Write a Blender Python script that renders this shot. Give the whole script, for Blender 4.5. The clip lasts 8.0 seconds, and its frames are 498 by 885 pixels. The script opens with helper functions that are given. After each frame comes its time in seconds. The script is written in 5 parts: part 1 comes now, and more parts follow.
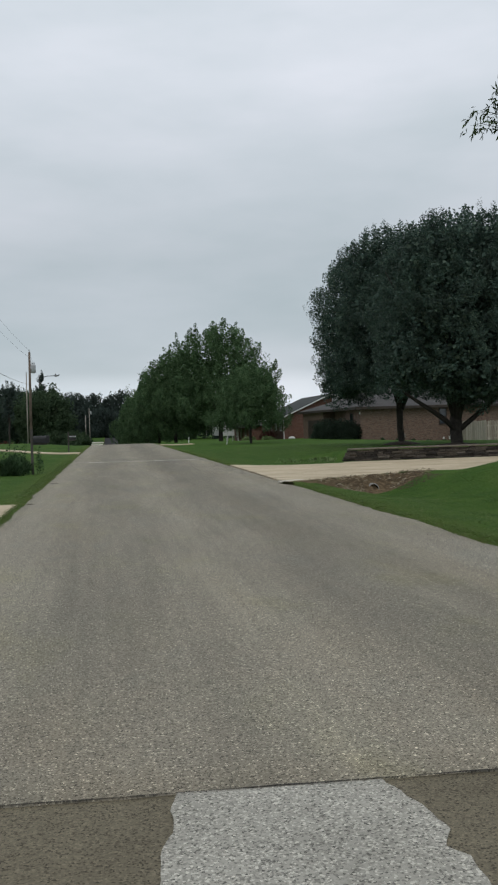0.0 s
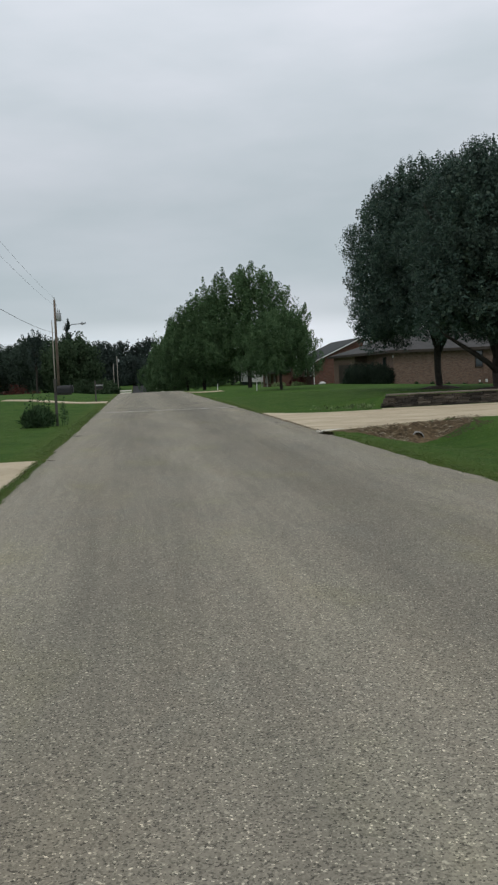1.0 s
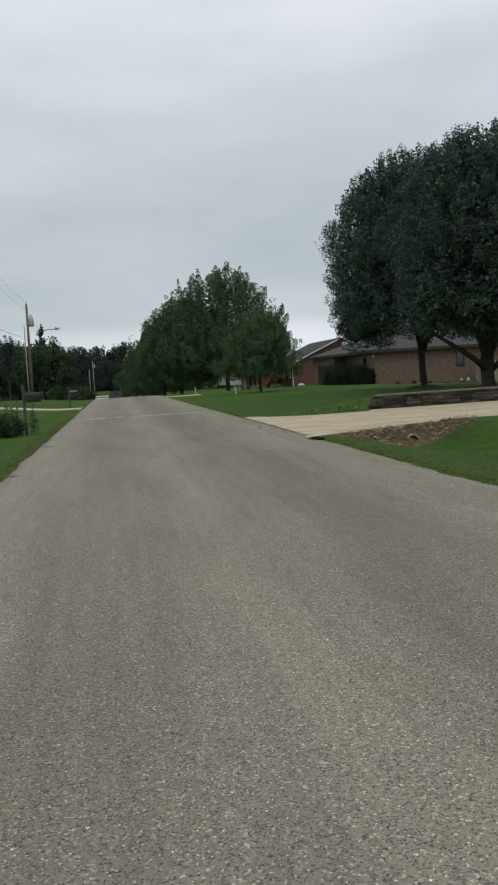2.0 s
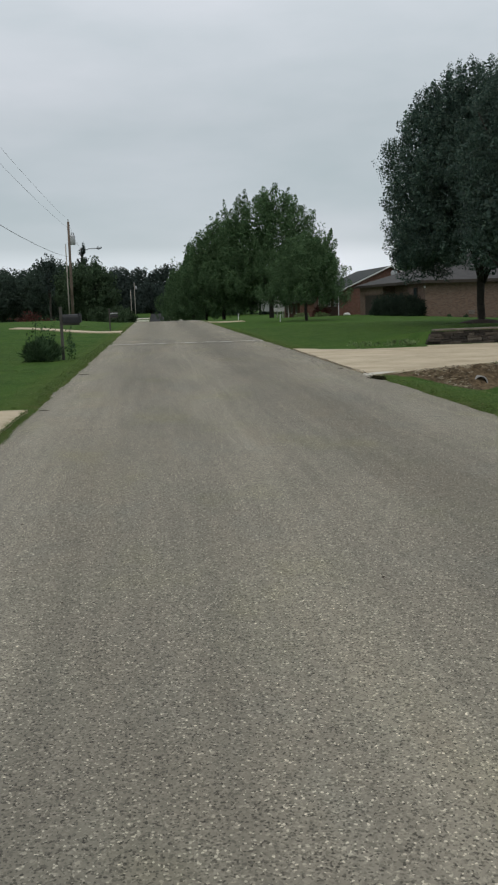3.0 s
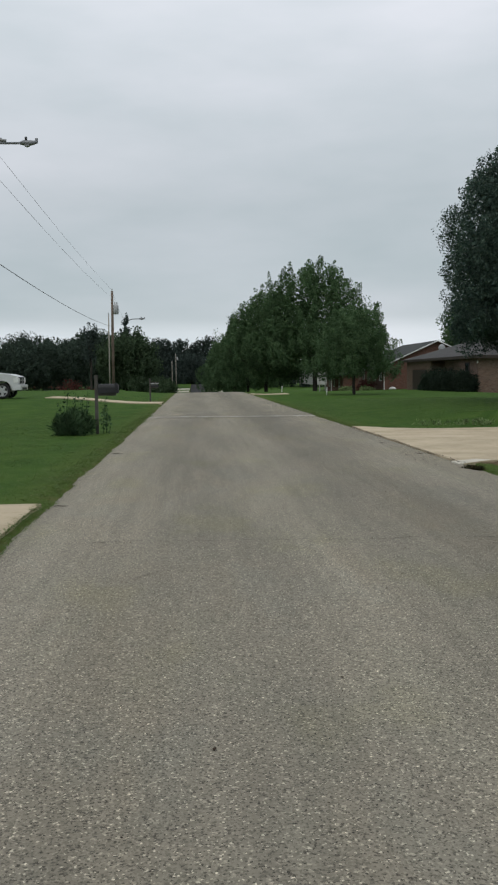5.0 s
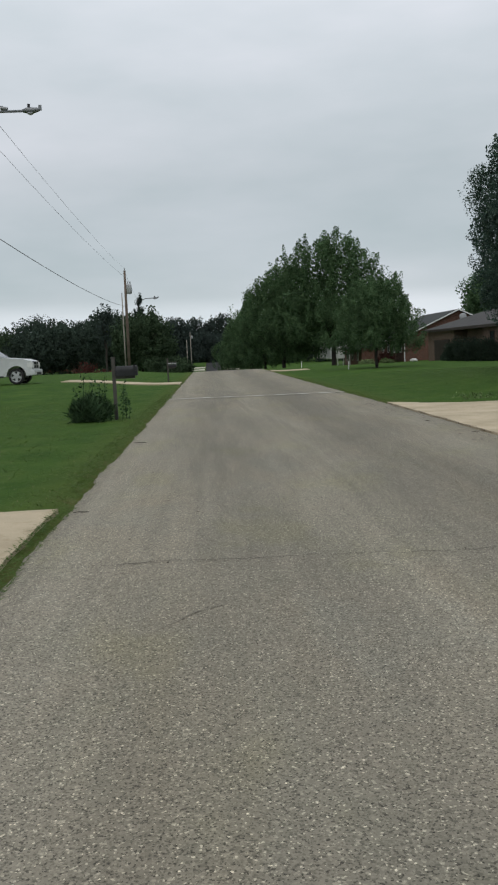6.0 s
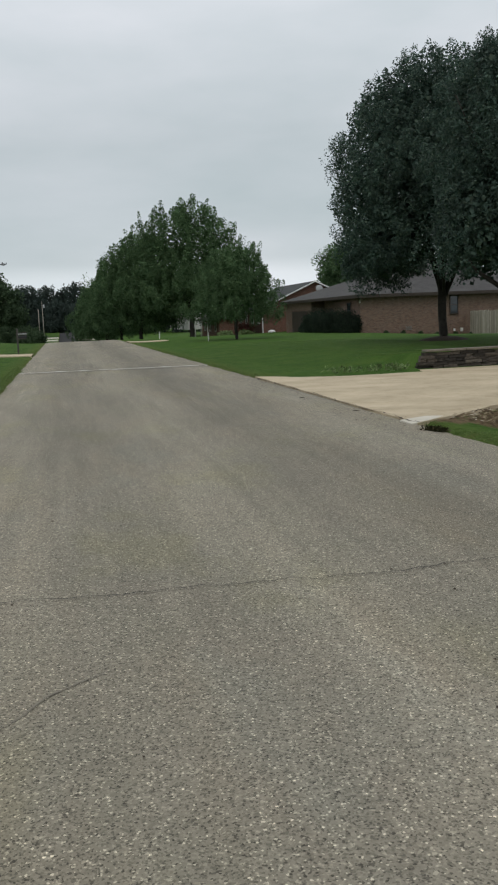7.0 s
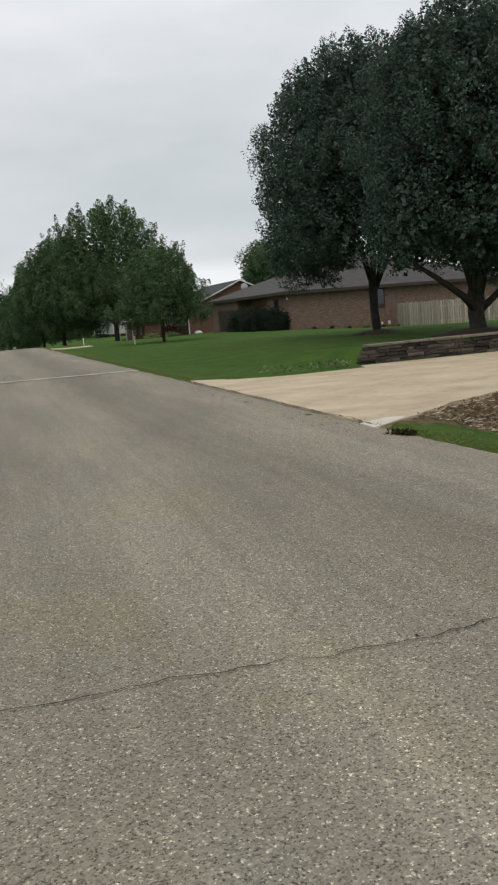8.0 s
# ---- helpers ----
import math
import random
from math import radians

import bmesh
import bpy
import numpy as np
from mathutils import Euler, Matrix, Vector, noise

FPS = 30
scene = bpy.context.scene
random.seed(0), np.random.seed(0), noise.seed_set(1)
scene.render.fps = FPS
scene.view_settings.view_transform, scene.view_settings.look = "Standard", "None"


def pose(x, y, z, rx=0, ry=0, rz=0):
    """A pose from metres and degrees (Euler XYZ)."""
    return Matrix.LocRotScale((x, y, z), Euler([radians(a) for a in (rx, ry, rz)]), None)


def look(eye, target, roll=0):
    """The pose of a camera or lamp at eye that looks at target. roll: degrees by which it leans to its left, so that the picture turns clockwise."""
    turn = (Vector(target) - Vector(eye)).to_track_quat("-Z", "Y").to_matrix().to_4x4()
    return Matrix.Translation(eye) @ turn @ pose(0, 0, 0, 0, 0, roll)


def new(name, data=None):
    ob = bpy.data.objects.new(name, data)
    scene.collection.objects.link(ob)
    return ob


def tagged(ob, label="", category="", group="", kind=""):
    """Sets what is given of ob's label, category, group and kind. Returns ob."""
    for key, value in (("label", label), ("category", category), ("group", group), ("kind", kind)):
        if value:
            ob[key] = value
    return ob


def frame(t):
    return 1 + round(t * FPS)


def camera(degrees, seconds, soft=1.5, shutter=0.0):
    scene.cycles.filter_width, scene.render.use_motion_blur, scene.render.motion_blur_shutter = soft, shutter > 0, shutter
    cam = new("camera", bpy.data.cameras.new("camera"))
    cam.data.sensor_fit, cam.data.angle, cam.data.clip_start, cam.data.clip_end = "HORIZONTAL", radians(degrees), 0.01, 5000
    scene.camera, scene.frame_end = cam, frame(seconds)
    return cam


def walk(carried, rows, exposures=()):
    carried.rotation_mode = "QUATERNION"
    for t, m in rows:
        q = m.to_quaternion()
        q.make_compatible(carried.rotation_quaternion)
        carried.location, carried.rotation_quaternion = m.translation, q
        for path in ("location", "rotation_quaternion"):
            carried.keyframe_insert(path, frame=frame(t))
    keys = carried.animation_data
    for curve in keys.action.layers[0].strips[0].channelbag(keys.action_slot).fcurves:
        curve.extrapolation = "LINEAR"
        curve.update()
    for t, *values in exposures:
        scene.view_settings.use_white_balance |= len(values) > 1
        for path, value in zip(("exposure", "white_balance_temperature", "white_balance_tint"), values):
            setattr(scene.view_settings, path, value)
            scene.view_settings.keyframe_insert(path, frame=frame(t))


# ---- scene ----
cam = camera(33.00, 8.0, soft=2.2)
PATH = [
    (0.0, -0.900, 0.000, 1.492, 88.87, 1.66, -9.51),
    (0.5, -0.859, 0.739, 1.505, 88.02, 2.86, -8.44),
    (1.0, -0.836, 1.500, 1.509, 85.26, 2.52, -7.61),
    (1.2, -0.812, 1.812, 1.461, 86.03, 3.08, -8.42),
    (2.3, -0.733, 3.585, 1.518, 85.00, 3.49, -9.26),
    (2.5, -0.734, 3.905, 1.539, 84.53, 2.22, -9.25),
    (3.0, -0.769, 4.696, 1.549, 80.54, 1.72, -6.35),
    (3.5, -0.751, 5.437, 1.547, 84.74, 2.33, -9.72),
    (4.0, -0.827, 6.210, 1.550, 85.92, 0.67, -4.86),
    (4.5, -0.837, 6.965, 1.582, 86.06, 1.65, -5.36),
    (4.7, -0.857, 7.264, 1.543, 85.79, 0.74, -4.01),
    (5.8, -1.099, 8.927, 1.523, 84.62, 1.09, -3.16),
    (6.0, -1.137, 9.232, 1.546, 83.89, 2.70, -2.70),
    (6.5, -1.155, 9.991, 1.567, 84.07, 4.04, -7.18),
    (7.0, -1.139, 10.690, 1.562, 81.50, 2.27, -12.41),
    (7.5, -1.068, 11.344, 1.539, 80.78, 5.27, -16.67),
    (8.0, -1.041, 12.003, 1.546, 81.22, 4.53, -17.54),
]
walk(cam, [(t, pose(*row)) for t, *row in PATH],
     [(0.0, 0.12, 6950, 12), (2.5, 0.15, 7050, 12), (4.5, 0.15, 7050, 12), (6.0, 0.18, 7050, 12), (7.0, 0.22, 7150, 12), (8.0, 0.40, 7450, 15)])

# ---- sky and light: an overcast afternoon ----
world = bpy.data.worlds.new("overcast_sky")
scene.world = world
world.use_nodes = True
wt = world.node_tree
wt.nodes.clear()


def wnode(kind, **values):
    n = wt.nodes.new(kind)
    for k, v in values.items():
        n.inputs[k].default_value = v
    return n


w_out = wt.nodes.new("ShaderNodeOutputWorld")
w_bg = wnode("ShaderNodeBackground", Strength=1.0)
w_sky = wt.nodes.new("ShaderNodeTexSky")
w_sky.sky_type, w_sky.sun_disc = "NISHITA", False
w_sky.sun_elevation, w_sky.sun_rotation = radians(58), radians(200)
w_dim = wt.nodes.new("ShaderNodeVectorMath")
w_dim.operation = "SCALE"
w_dim.inputs["Scale"].default_value = 0.07
w_tc = wt.nodes.new("ShaderNodeTexCoord")
w_map = wnode("ShaderNodeMapping", Scale=(1.0, 1.0, 3.2), Location=(0.35, 0.1, 0.0))
w_n1 = wnode("ShaderNodeTexNoise", Scale=2.3, Detail=5.0, Roughness=0.5)
w_ramp = wt.nodes.new("ShaderNodeValToRGB")
w_ramp.color_ramp.elements[0].position, w_ramp.color_ramp.elements[0].color = 0.28, (0.435, 0.535, 0.60, 1)
w_ramp.color_ramp.elements[1].position, w_ramp.color_ramp.elements[1].color = 0.74, (0.662, 0.728, 0.83, 1)
w_sep = wt.nodes.new("ShaderNodeSeparateXYZ")
w_grad = wt.nodes.new("ShaderNodeValToRGB")
els = w_grad.color_ramp.elements
els[0].position, els[0].color = 0.0, (1.2, 1.23, 1.24, 1)
els[1].position, els[1].color = 1.0, (1.25, 1.25, 1.25, 1)
for p, v in ((0.03, 1.20), (0.05, 1.10), (0.068, 0.86), (0.12, 0.84), (0.2, 0.90), (0.38, 1.08), (0.55, 1.16)):
    e = els.new(p)
    e.color = (v * (0.97 if v < 0.9 else 1.0), v, v * 1.005, 1)
w_mul = wt.nodes.new("ShaderNodeMix")
w_mul.data_type, w_mul.blend_type = "RGBA", "MULTIPLY"
w_mul.inputs[0].default_value = 1.0
w_mix = wt.nodes.new("ShaderNodeMix")
w_mix.data_type = "RGBA"
w_mix.inputs[0].default_value = 0.92
ln = wt.links.new
ln(w_tc.outputs["Generated"], w_map.inputs["Vector"])
ln(w_map.outputs["Vector"], w_n1.inputs["Vector"])
ln(w_n1.outputs[0], w_ramp.inputs[0])
ln(w_tc.outputs["Generated"], w_sep.inputs[0])
ln(w_sep.outputs["Z"], w_grad.inputs[0])
ln(w_ramp.outputs[0], w_mul.inputs[6])
ln(w_grad.outputs[0], w_mul.inputs[7])
ln(w_sky.outputs[0], w_dim.inputs[0])
ln(w_dim.outputs[0], w_mix.inputs[6])
ln(w_mul.outputs[2], w_mix.inputs[7])
ln(w_mix.outputs[2], w_bg.inputs["Color"])
ln(w_bg.outputs[0], w_out.inputs[0])

sun = new("sun", bpy.data.lights.new("sun", "SUN"))
sun.data.energy, sun.data.angle, sun.data.color = 0.55, radians(40), (1.0, 0.97, 0.92)
sun.matrix_world = look((-14, -35, 60), (0, 0, 0))


# ---- materials ----
class Mat:
    """A small builder for a procedural material."""

    def __init__(self, name, rough=0.8, metal=0.0, spec=0.3):
        self.m = bpy.data.materials.new(name)
        self.m.use_nodes = True
        self.t = self.m.node_tree
        self.b = self.t.nodes["Principled BSDF"]
        self.b.inputs["Roughness"].default_value = rough
        self.b.inputs["Metallic"].default_value = metal
        self.b.inputs["Specular IOR Level"].default_value = spec
        self.geo = self.t.nodes.new("ShaderNodeNewGeometry")
        self.pos = self.geo.outputs["Position"]
        self.count = 0

    def node(self, kind, **values):
        n = self.t.nodes.new(kind)
        for k, v in values.items():
            n.inputs[k].default_value = v
        return n

    def link(self, a, b):
        self.t.links.new(a, b)

    def noise(self, scale, detail=4.0, rough=0.55, stretch=None, vec=None):
        n = self.node("ShaderNodeTexNoise", Scale=scale, Detail=detail, Roughness=rough)
        v = vec or self.pos
        if stretch:
            mp = self.node("ShaderNodeMapping", Scale=stretch)
            self.link(v, mp.inputs["Vector"])
            v = mp.outputs["Vector"]
        self.link(v, n.inputs["Vector"])
        return n.outputs[0]

    def voronoi(self, scale, out="Color", feature="F1"):
        n = self.node("ShaderNodeTexVoronoi", Scale=scale)
        n.feature = feature
        self.link(self.pos, n.inputs["Vector"])
        return n.outputs[out]

    def ramp(self, fac, stops):
        r = self.t.nodes.new("ShaderNodeValToRGB")
        e = r.color_ramp.elements
        while len(e) < len(stops):
            e.new(0.5)
        for el, (p, c) in zip(e, stops):
            el.position = p
            el.color = (*c, 1) if isinstance(c, tuple) else (c, c, c, 1)
        self.link(fac, r.inputs[0])
        return r.outputs[0]

    def mix(self, fac, a, b, blend="MIX"):
        n = self.t.nodes.new("ShaderNodeMix")
        n.data_type, n.blend_type = "RGBA", blend
        for sock, v in ((n.inputs[0], fac), (n.inputs[6], a), (n.inputs[7], b)):
            if isinstance(v, tuple):
                sock.default_value = (*v, 1)
            elif isinstance(v, (int, float)):
                sock.default_value = v
            else:
                self.link(v, sock)
        return n.outputs[2]

    def math(self, op, a, b=0.0, c=0.0):
        n = self.t.nodes.new("ShaderNodeMath")
        n.operation = op
        for sock, v in zip(n.inputs, (a, b, c)):
            if isinstance(v, (int, float)):
                sock.default_value = v
            else:
                self.link(v, sock)
        return n.outputs[0]

    def axis(self, which):
        s = self.t.nodes.new("ShaderNodeSeparateXYZ")
        self.link(self.pos, s.inputs[0])
        return s.outputs[which]

    def island(self):
        return self.geo.outputs["Random Per Island"]

    def per_object(self):
        return self.t.nodes.new("ShaderNodeObjectInfo").outputs["Random"]

    def colour(self, c):
        if isinstance(c, tuple):
            self.b.inputs["Base Color"].default_value = (*c, 1)
        else:
            self.link(c, self.b.inputs["Base Color"])
        return self

    def bump(self, height, strength=0.4, distance=0.02):
        n = self.node("ShaderNodeBump", Strength=strength, Distance=distance)
        self.link(height, n.inputs["Height"])
        self.link(n.outputs[0], self.b.inputs["Normal"])
        return self


def mottled(name, dark, light, scale=3.0, fine=40.0, rough=0.85, bump=0.25, metal=0.0, spec=0.3):
    """A surface with stains and a fine grain."""
    m = Mat(name, rough, metal, spec)
    big = m.noise(scale, 5.0)
    small = m.noise(fine, 3.0)
    f = m.math("ADD", m.math("MULTIPLY", big, 0.65), m.math("MULTIPLY", small, 0.35))
    m.colour(m.ramp(f, ((0.33, dark), (0.67, light))))
    m.bump(small, bump, 0.01)
    return m.m


def chip_seal():
    """Worn chip-seal asphalt: pale and dark chips in a tan-grey binder, with paler and darker lanes along it."""
    m = Mat("chip_seal_asphalt", 0.86, 0, 0.25)
    chips = m.voronoi(136.0)
    chip_v = m.node("ShaderNodeSeparateColor")
    m.link(chips, chip_v.inputs[0])
    coarse = m.voronoi(76.0)
    coarse_v = m.node("ShaderNodeSeparateColor")
    m.link(coarse, coarse_v.inputs[0])
    base = m.ramp(m.noise(1.3, 6.0, stretch=(1, 0.16, 1)), ((0.3, (0.220, 0.198, 0.152)), (0.7, (0.275, 0.249, 0.193))))
    tone = m.ramp(chip_v.outputs[0], ((0.0, 0.28), (0.12, 0.60), (0.30, 0.94), (0.80, 1.05), (0.95, 1.27), (0.985, 2.4)))
    c = m.mix(1.0, base, tone, "MULTIPLY")
    tone2 = m.ramp(coarse_v.outputs[1], ((0.0, 0.46), (0.12, 0.84), (0.45, 0.98), (0.93, 1.05), (0.985, 1.7)))
    c = m.mix(0.7, c, tone2, "MULTIPLY")
    wob = m.math("MULTIPLY", m.math("SUBTRACT", m.noise(0.35, 3.0, stretch=(1, 0.12, 1)), 0.5), 0.9)
    u = m.math("DIVIDE", m.math("ADD", m.math("ADD", m.axis("X"), wob), 3.2), 7.4)
    lanes = m.ramp(u, ((0.05, 1.18), (0.15, 1.20), (0.27, 0.84), (0.36, 0.94), (0.44, 1.14), (0.52, 1.02), (0.60, 0.74), (0.68, 0.78), (0.82, 1.16), (0.95, 1.04)))
    c = m.mix(0.68, c, lanes, "MULTIPLY")
    blotch = m.ramp(m.noise(0.9, 5.0, 0.6, stretch=(1, 0.22, 1)), ((0.33, (0.87, 0.88, 0.90)), (0.52, 1.0), (0.72, (1.08, 1.04, 0.98))))
    c = m.mix(0.8, c, blotch, "MULTIPLY")
    hue = m.ramp(m.noise(0.75, 4.0, 0.6, stretch=(1, 0.55, 1)), ((0.34, (0.97, 1.0, 1.05)), (0.45, (1.03, 0.99, 1.0)), (0.55, 1.0), (0.66, (1.02, 1.02, 0.84))))
    c = m.mix(0.5, c, hue, "MULTIPLY")
    streak = m.ramp(m.noise(7.0, 3.0, 0.6, stretch=(1, 0.03, 1)), ((0.3, 0.90), (0.7, 1.08)))
    c = m.mix(0.9, c, streak, "MULTIPLY")
    m.colour(c)
    m.bump(chip_v.outputs[1], 0.55, 0.006)
    return m.m


def patch_mat(name, dark, light, speck, scale):
    m = Mat(name, 0.85, 0, 0.25)
    v = m.node("ShaderNodeSeparateColor")
    m.link(m.voronoi(scale), v.inputs[0])
    base = m.ramp(m.noise(2.0, 6.0), ((0.3, dark), (0.7, light)))
    m.colour(m.mix(1.0, base, m.ramp(v.outputs[0], ((0.0, 0.30), (0.16, 0.72), (0.4, 0.98), (0.8, 1.08), (0.96, speck))), "MULTIPLY"))
    m.bump(v.outputs[1], 0.5, 0.006)
    return m.m


def lawn_mat():
    """Mown grass, with dry edges by the road, and bare earth at the culvert."""
    m = Mat("lawn", 0.95, 0, 0.05)
    g = m.ramp(m.noise(0.9, 7.0, 0.65), ((0.3, (0.034, 0.076, 0.017)), (0.5, (0.051, 0.104, 0.021)), (0.72, (0.078, 0.130, 0.030))))
    fine = m.noise(38.0, 4.0, 0.7)
    g = m.mix(0.85, g, m.ramp(fine, ((0.3, 0.7), (0.7, 1.25))), "MULTIPLY")
    x, y = m.axis("X"), m.axis("Y")
    # dry verge
    off = m.math("SUBTRACT", m.math("ABSOLUTE", m.math("SUBTRACT", x, 0.5)), 3.2)
    dry = m.math("ADD", off, m.math("MULTIPLY", m.math("SUBTRACT", m.noise(2.2, 5.0, 0.65), 0.5), 0.8))
    g = m.mix(m.ramp(dry, ((-0.02, 0.85), (0.17, 0.0))), g, (0.150, 0.135, 0.062))
    g = m.mix(m.ramp(dry, ((0.1, 0.55), (1.3, 0.0))), g, (0.090, 0.112, 0.030))
    # earth round the pipe's mouth
    ex = m.math("POWER", m.math("ABSOLUTE", m.math("DIVIDE", m.math("SUBTRACT", x, 6.3), 2.55)), 2.0)
    ey = m.math("POWER", m.math("ABSOLUTE", m.math("DIVIDE", m.math("SUBTRACT", m.math("SUBTRACT", y, m.math("MULTIPLY", x, 0.5)), 19.85), 0.62)), 2.0)
    d = m.math("SUBTRACT", 1.0, m.math("ADD", ex, ey))
    d = m.math("ADD", d, m.math("MULTIPLY", m.math("SUBTRACT", m.noise(3.0, 5.0), 0.5), 1.2))
    earth = m.ramp(m.noise(9.0, 6.0, 0.7), ((0.3, (0.045, 0.030, 0.018)), (0.55, (0.16, 0.115, 0.07)), (0.75, (0.24, 0.18, 0.115))))
    g = m.mix(m.ramp(d, ((0.1, 0.0), (0.35, 1.0))), g, earth)
    m.colour(g)
    m.bump(fine, 0.7, 0.03)
    return m.m


def brick_mat(name, a, b, mortar):
    m = Mat(name, 0.9, 0, 0.2)
    xyz = m.node("ShaderNodeSeparateXYZ")
    m.link(m.pos, xyz.inputs[0])
    comb = m.node("ShaderNodeCombineXYZ")
    m.link(m.math("ADD", xyz.outputs[0], xyz.outputs[1]), comb.inputs[0])
    m.link(xyz.outputs[2], comb.inputs[1])
    br = m.node("ShaderNodeTexBrick", Scale=1.0)
    br.inputs["Color1"].default_value, br.inputs["Color2"].default_value = (*a, 1), (*b, 1)
    br.inputs["Mortar"].default_value = (*mortar, 1)
    br.inputs["Mortar Size"].default_value = 0.008
    br.inputs["Bias"].default_value = -0.1
    br.inputs["Brick Width"].default_value, br.inputs["Row Height"].default_value = 0.21, 0.075
    m.link(comb.outputs[0], br.inputs["Vector"])
    tone = m.ramp(m.noise(3.4, 6.0, 0.7, stretch=(1, 1, 3)), ((0.32, 0.6), (0.5, 1.0), (0.68, 1.4)))
    m.colour(m.mix(0.9, br.outputs[0], tone, "MULTIPLY"))
    m.bump(br.outputs[1], -0.4, 0.01)
    return m.m


def leaf_mat(name, dark, light, warm=None, spray=0.85, rough=0.8, spec=0.06):
    """Leaves: each its own tone, a little light through them."""
    m = Mat(name, rough, 0, spec)
    c = m.ramp(m.island(), ((0.0, dark), (0.75, light), (1.0, warm or light)))
    big = m.ramp(m.noise(0.55, 3.0), ((0.35, 0.72), (0.65, 1.25)))
    c = m.mix(0.8, c, big, "MULTIPLY")
    # noise paints lit tufts and dark recesses of the crown into the leaf colour
    clump_shade = m.ramp(m.noise(2.1, 2.0), ((0.36, 0.55), (0.5, 0.95), (0.64, 1.38)))
    c = m.mix(spray, c, clump_shade, "MULTIPLY")
    m.colour(c)
    tr = m.t.nodes.new("ShaderNodeBsdfTranslucent")
    m.link(c, tr.inputs["Color"])
    mx = m.node("ShaderNodeMixShader", Fac=0.34)
    m.link(m.b.outputs[0], mx.inputs[1])
    m.link(tr.outputs[0], mx.inputs[2])
    m.link(mx.outputs[0], m.t.nodes["Material Output"].inputs["Surface"])
    return m.m


def glass_mat(name, tint=(0.02, 0.025, 0.03)):
    m = Mat(name, 0.06, 0, 0.6)
    m.colour(m.ramp(m.noise(1.5), ((0.3, tint), (0.7, tuple(v * 1.8 for v in tint)))))
    return m.m


def stone_mat():
    m = Mat("wall_block_stone", 0.92, 0, 0.2)
    tone = m.ramp(m.per_object(), ((0.0, (0.030, 0.027, 0.024)), (0.5, (0.060, 0.051, 0.043)), (0.85, (0.092, 0.077, 0.063)), (1.0, (0.15, 0.132, 0.112))))
    n = m.noise(16.0, 6.0, 0.7)
    m.colour(m.mix(0.9, tone, m.ramp(n, ((0.3, 0.55), (0.7, 1.4))), "MULTIPLY"))
    m.bump(n, 0.6, 0.03)
    return m.m


def plank_mat():
    m = Mat("weathered_fence_wood", 0.9, 0, 0.15)
    tone = m.ramp(m.per_object(), ((0.0, (0.24, 0.215, 0.17)), (0.6, (0.36, 0.325, 0.265)), (1.0, (0.46, 0.42, 0.35))))
    n = m.noise(14.0, 5.0, 0.6, stretch=(1, 1, 0.12))
    m.colour(m.mix(0.8, tone, m.ramp(n, ((0.3, 0.6), (0.7, 1.3))), "MULTIPLY"))
    return m.m


def drive_concrete():
    """Tan concrete with tyre streaks, water stains and a fine grain."""
    m = Mat("driveway_concrete", 0.85, 0, 0.25)
    c = m.ramp(m.noise(0.8, 6.0, 0.6), ((0.3, (0.415, 0.335, 0.230)), (0.7, (0.575, 0.478, 0.342))))
    streak = m.ramp(m.noise(1.1, 5.0, 0.62, stretch=(0.5, 1, 1)), ((0.34, (0.80, 0.79, 0.76)), (0.52, 1.0), (0.72, 1.07)))
    c = m.mix(0.75, c, streak, "MULTIPLY")
    c = m.mix(0.7, c, m.ramp(m.noise(5.0, 5.0, 0.7), ((0.32, (0.78, 0.74, 0.68)), (0.48, 1.0))), "MULTIPLY")
    grain = m.noise(70.0, 3.0)
    m.colour(m.mix(0.6, c, m.ramp(grain, ((0.3, 0.86), (0.7, 1.1))), "MULTIPLY"))
    m.bump(grain, 0.2, 0.006)
    return m.m


ASPHALT = chip_seal()
OLD_ASPHALT = patch_mat("old_dark_asphalt", (0.122, 0.103, 0.070), (0.158, 0.136, 0.094), 1.4, 130.0)
GRAVEL_PATCH = patch_mat("pale_gravel_patch", (0.285, 0.270, 0.232), (0.37, 0.352, 0.306), 1.7, 120.0)
FAR_ASPHALT = mottled("far_dark_asphalt", (0.036, 0.036, 0.037), (0.050, 0.050, 0.050), 0.5, 8.0, 0.95, 0.3, 0.0, 0.04)
# near-black for cracks and for the painted shadow of the road lip
CRACK_SHADE = mottled("crack_shadow", (0.012, 0.011, 0.010), (0.035, 0.032, 0.028), 2, 60)
SEAM = mottled("pale_seam_mortar", (0.40, 0.38, 0.34), (0.56, 0.535, 0.48), 2, 40)
CONCRETE = drive_concrete()
WHITE_CONCRETE = mottled("fresh_pale_concrete", (0.50, 0.46, 0.385), (0.60, 0.56, 0.48), 2, 40)
CONCRETE_GREY = mottled("grey_concrete", (0.16, 0.15, 0.135), (0.28, 0.26, 0.235), 3, 40)
LAWN = lawn_mat()
BLADE = Mat("grass_blade", 0.7, 0, 0.2)
BLADE.colour(BLADE.ramp(BLADE.island(), ((0.0, (0.062, 0.112, 0.024)), (0.7, (0.098, 0.160, 0.037)), (0.93, (0.120, 0.175, 0.048)), (1.0, (0.20, 0.18, 0.09)))))
BLADE_GLOW = BLADE.t.nodes.new("ShaderNodeBsdfTranslucent")
BLADE.link(BLADE.b.inputs["Base Color"].links[0].from_socket, BLADE_GLOW.inputs["Color"])
BLADE_MIX = BLADE.node("ShaderNodeMixShader", Fac=0.35)
BLADE.link(BLADE.b.outputs[0], BLADE_MIX.inputs[1])
BLADE.link(BLADE_GLOW.outputs[0], BLADE_MIX.inputs[2])
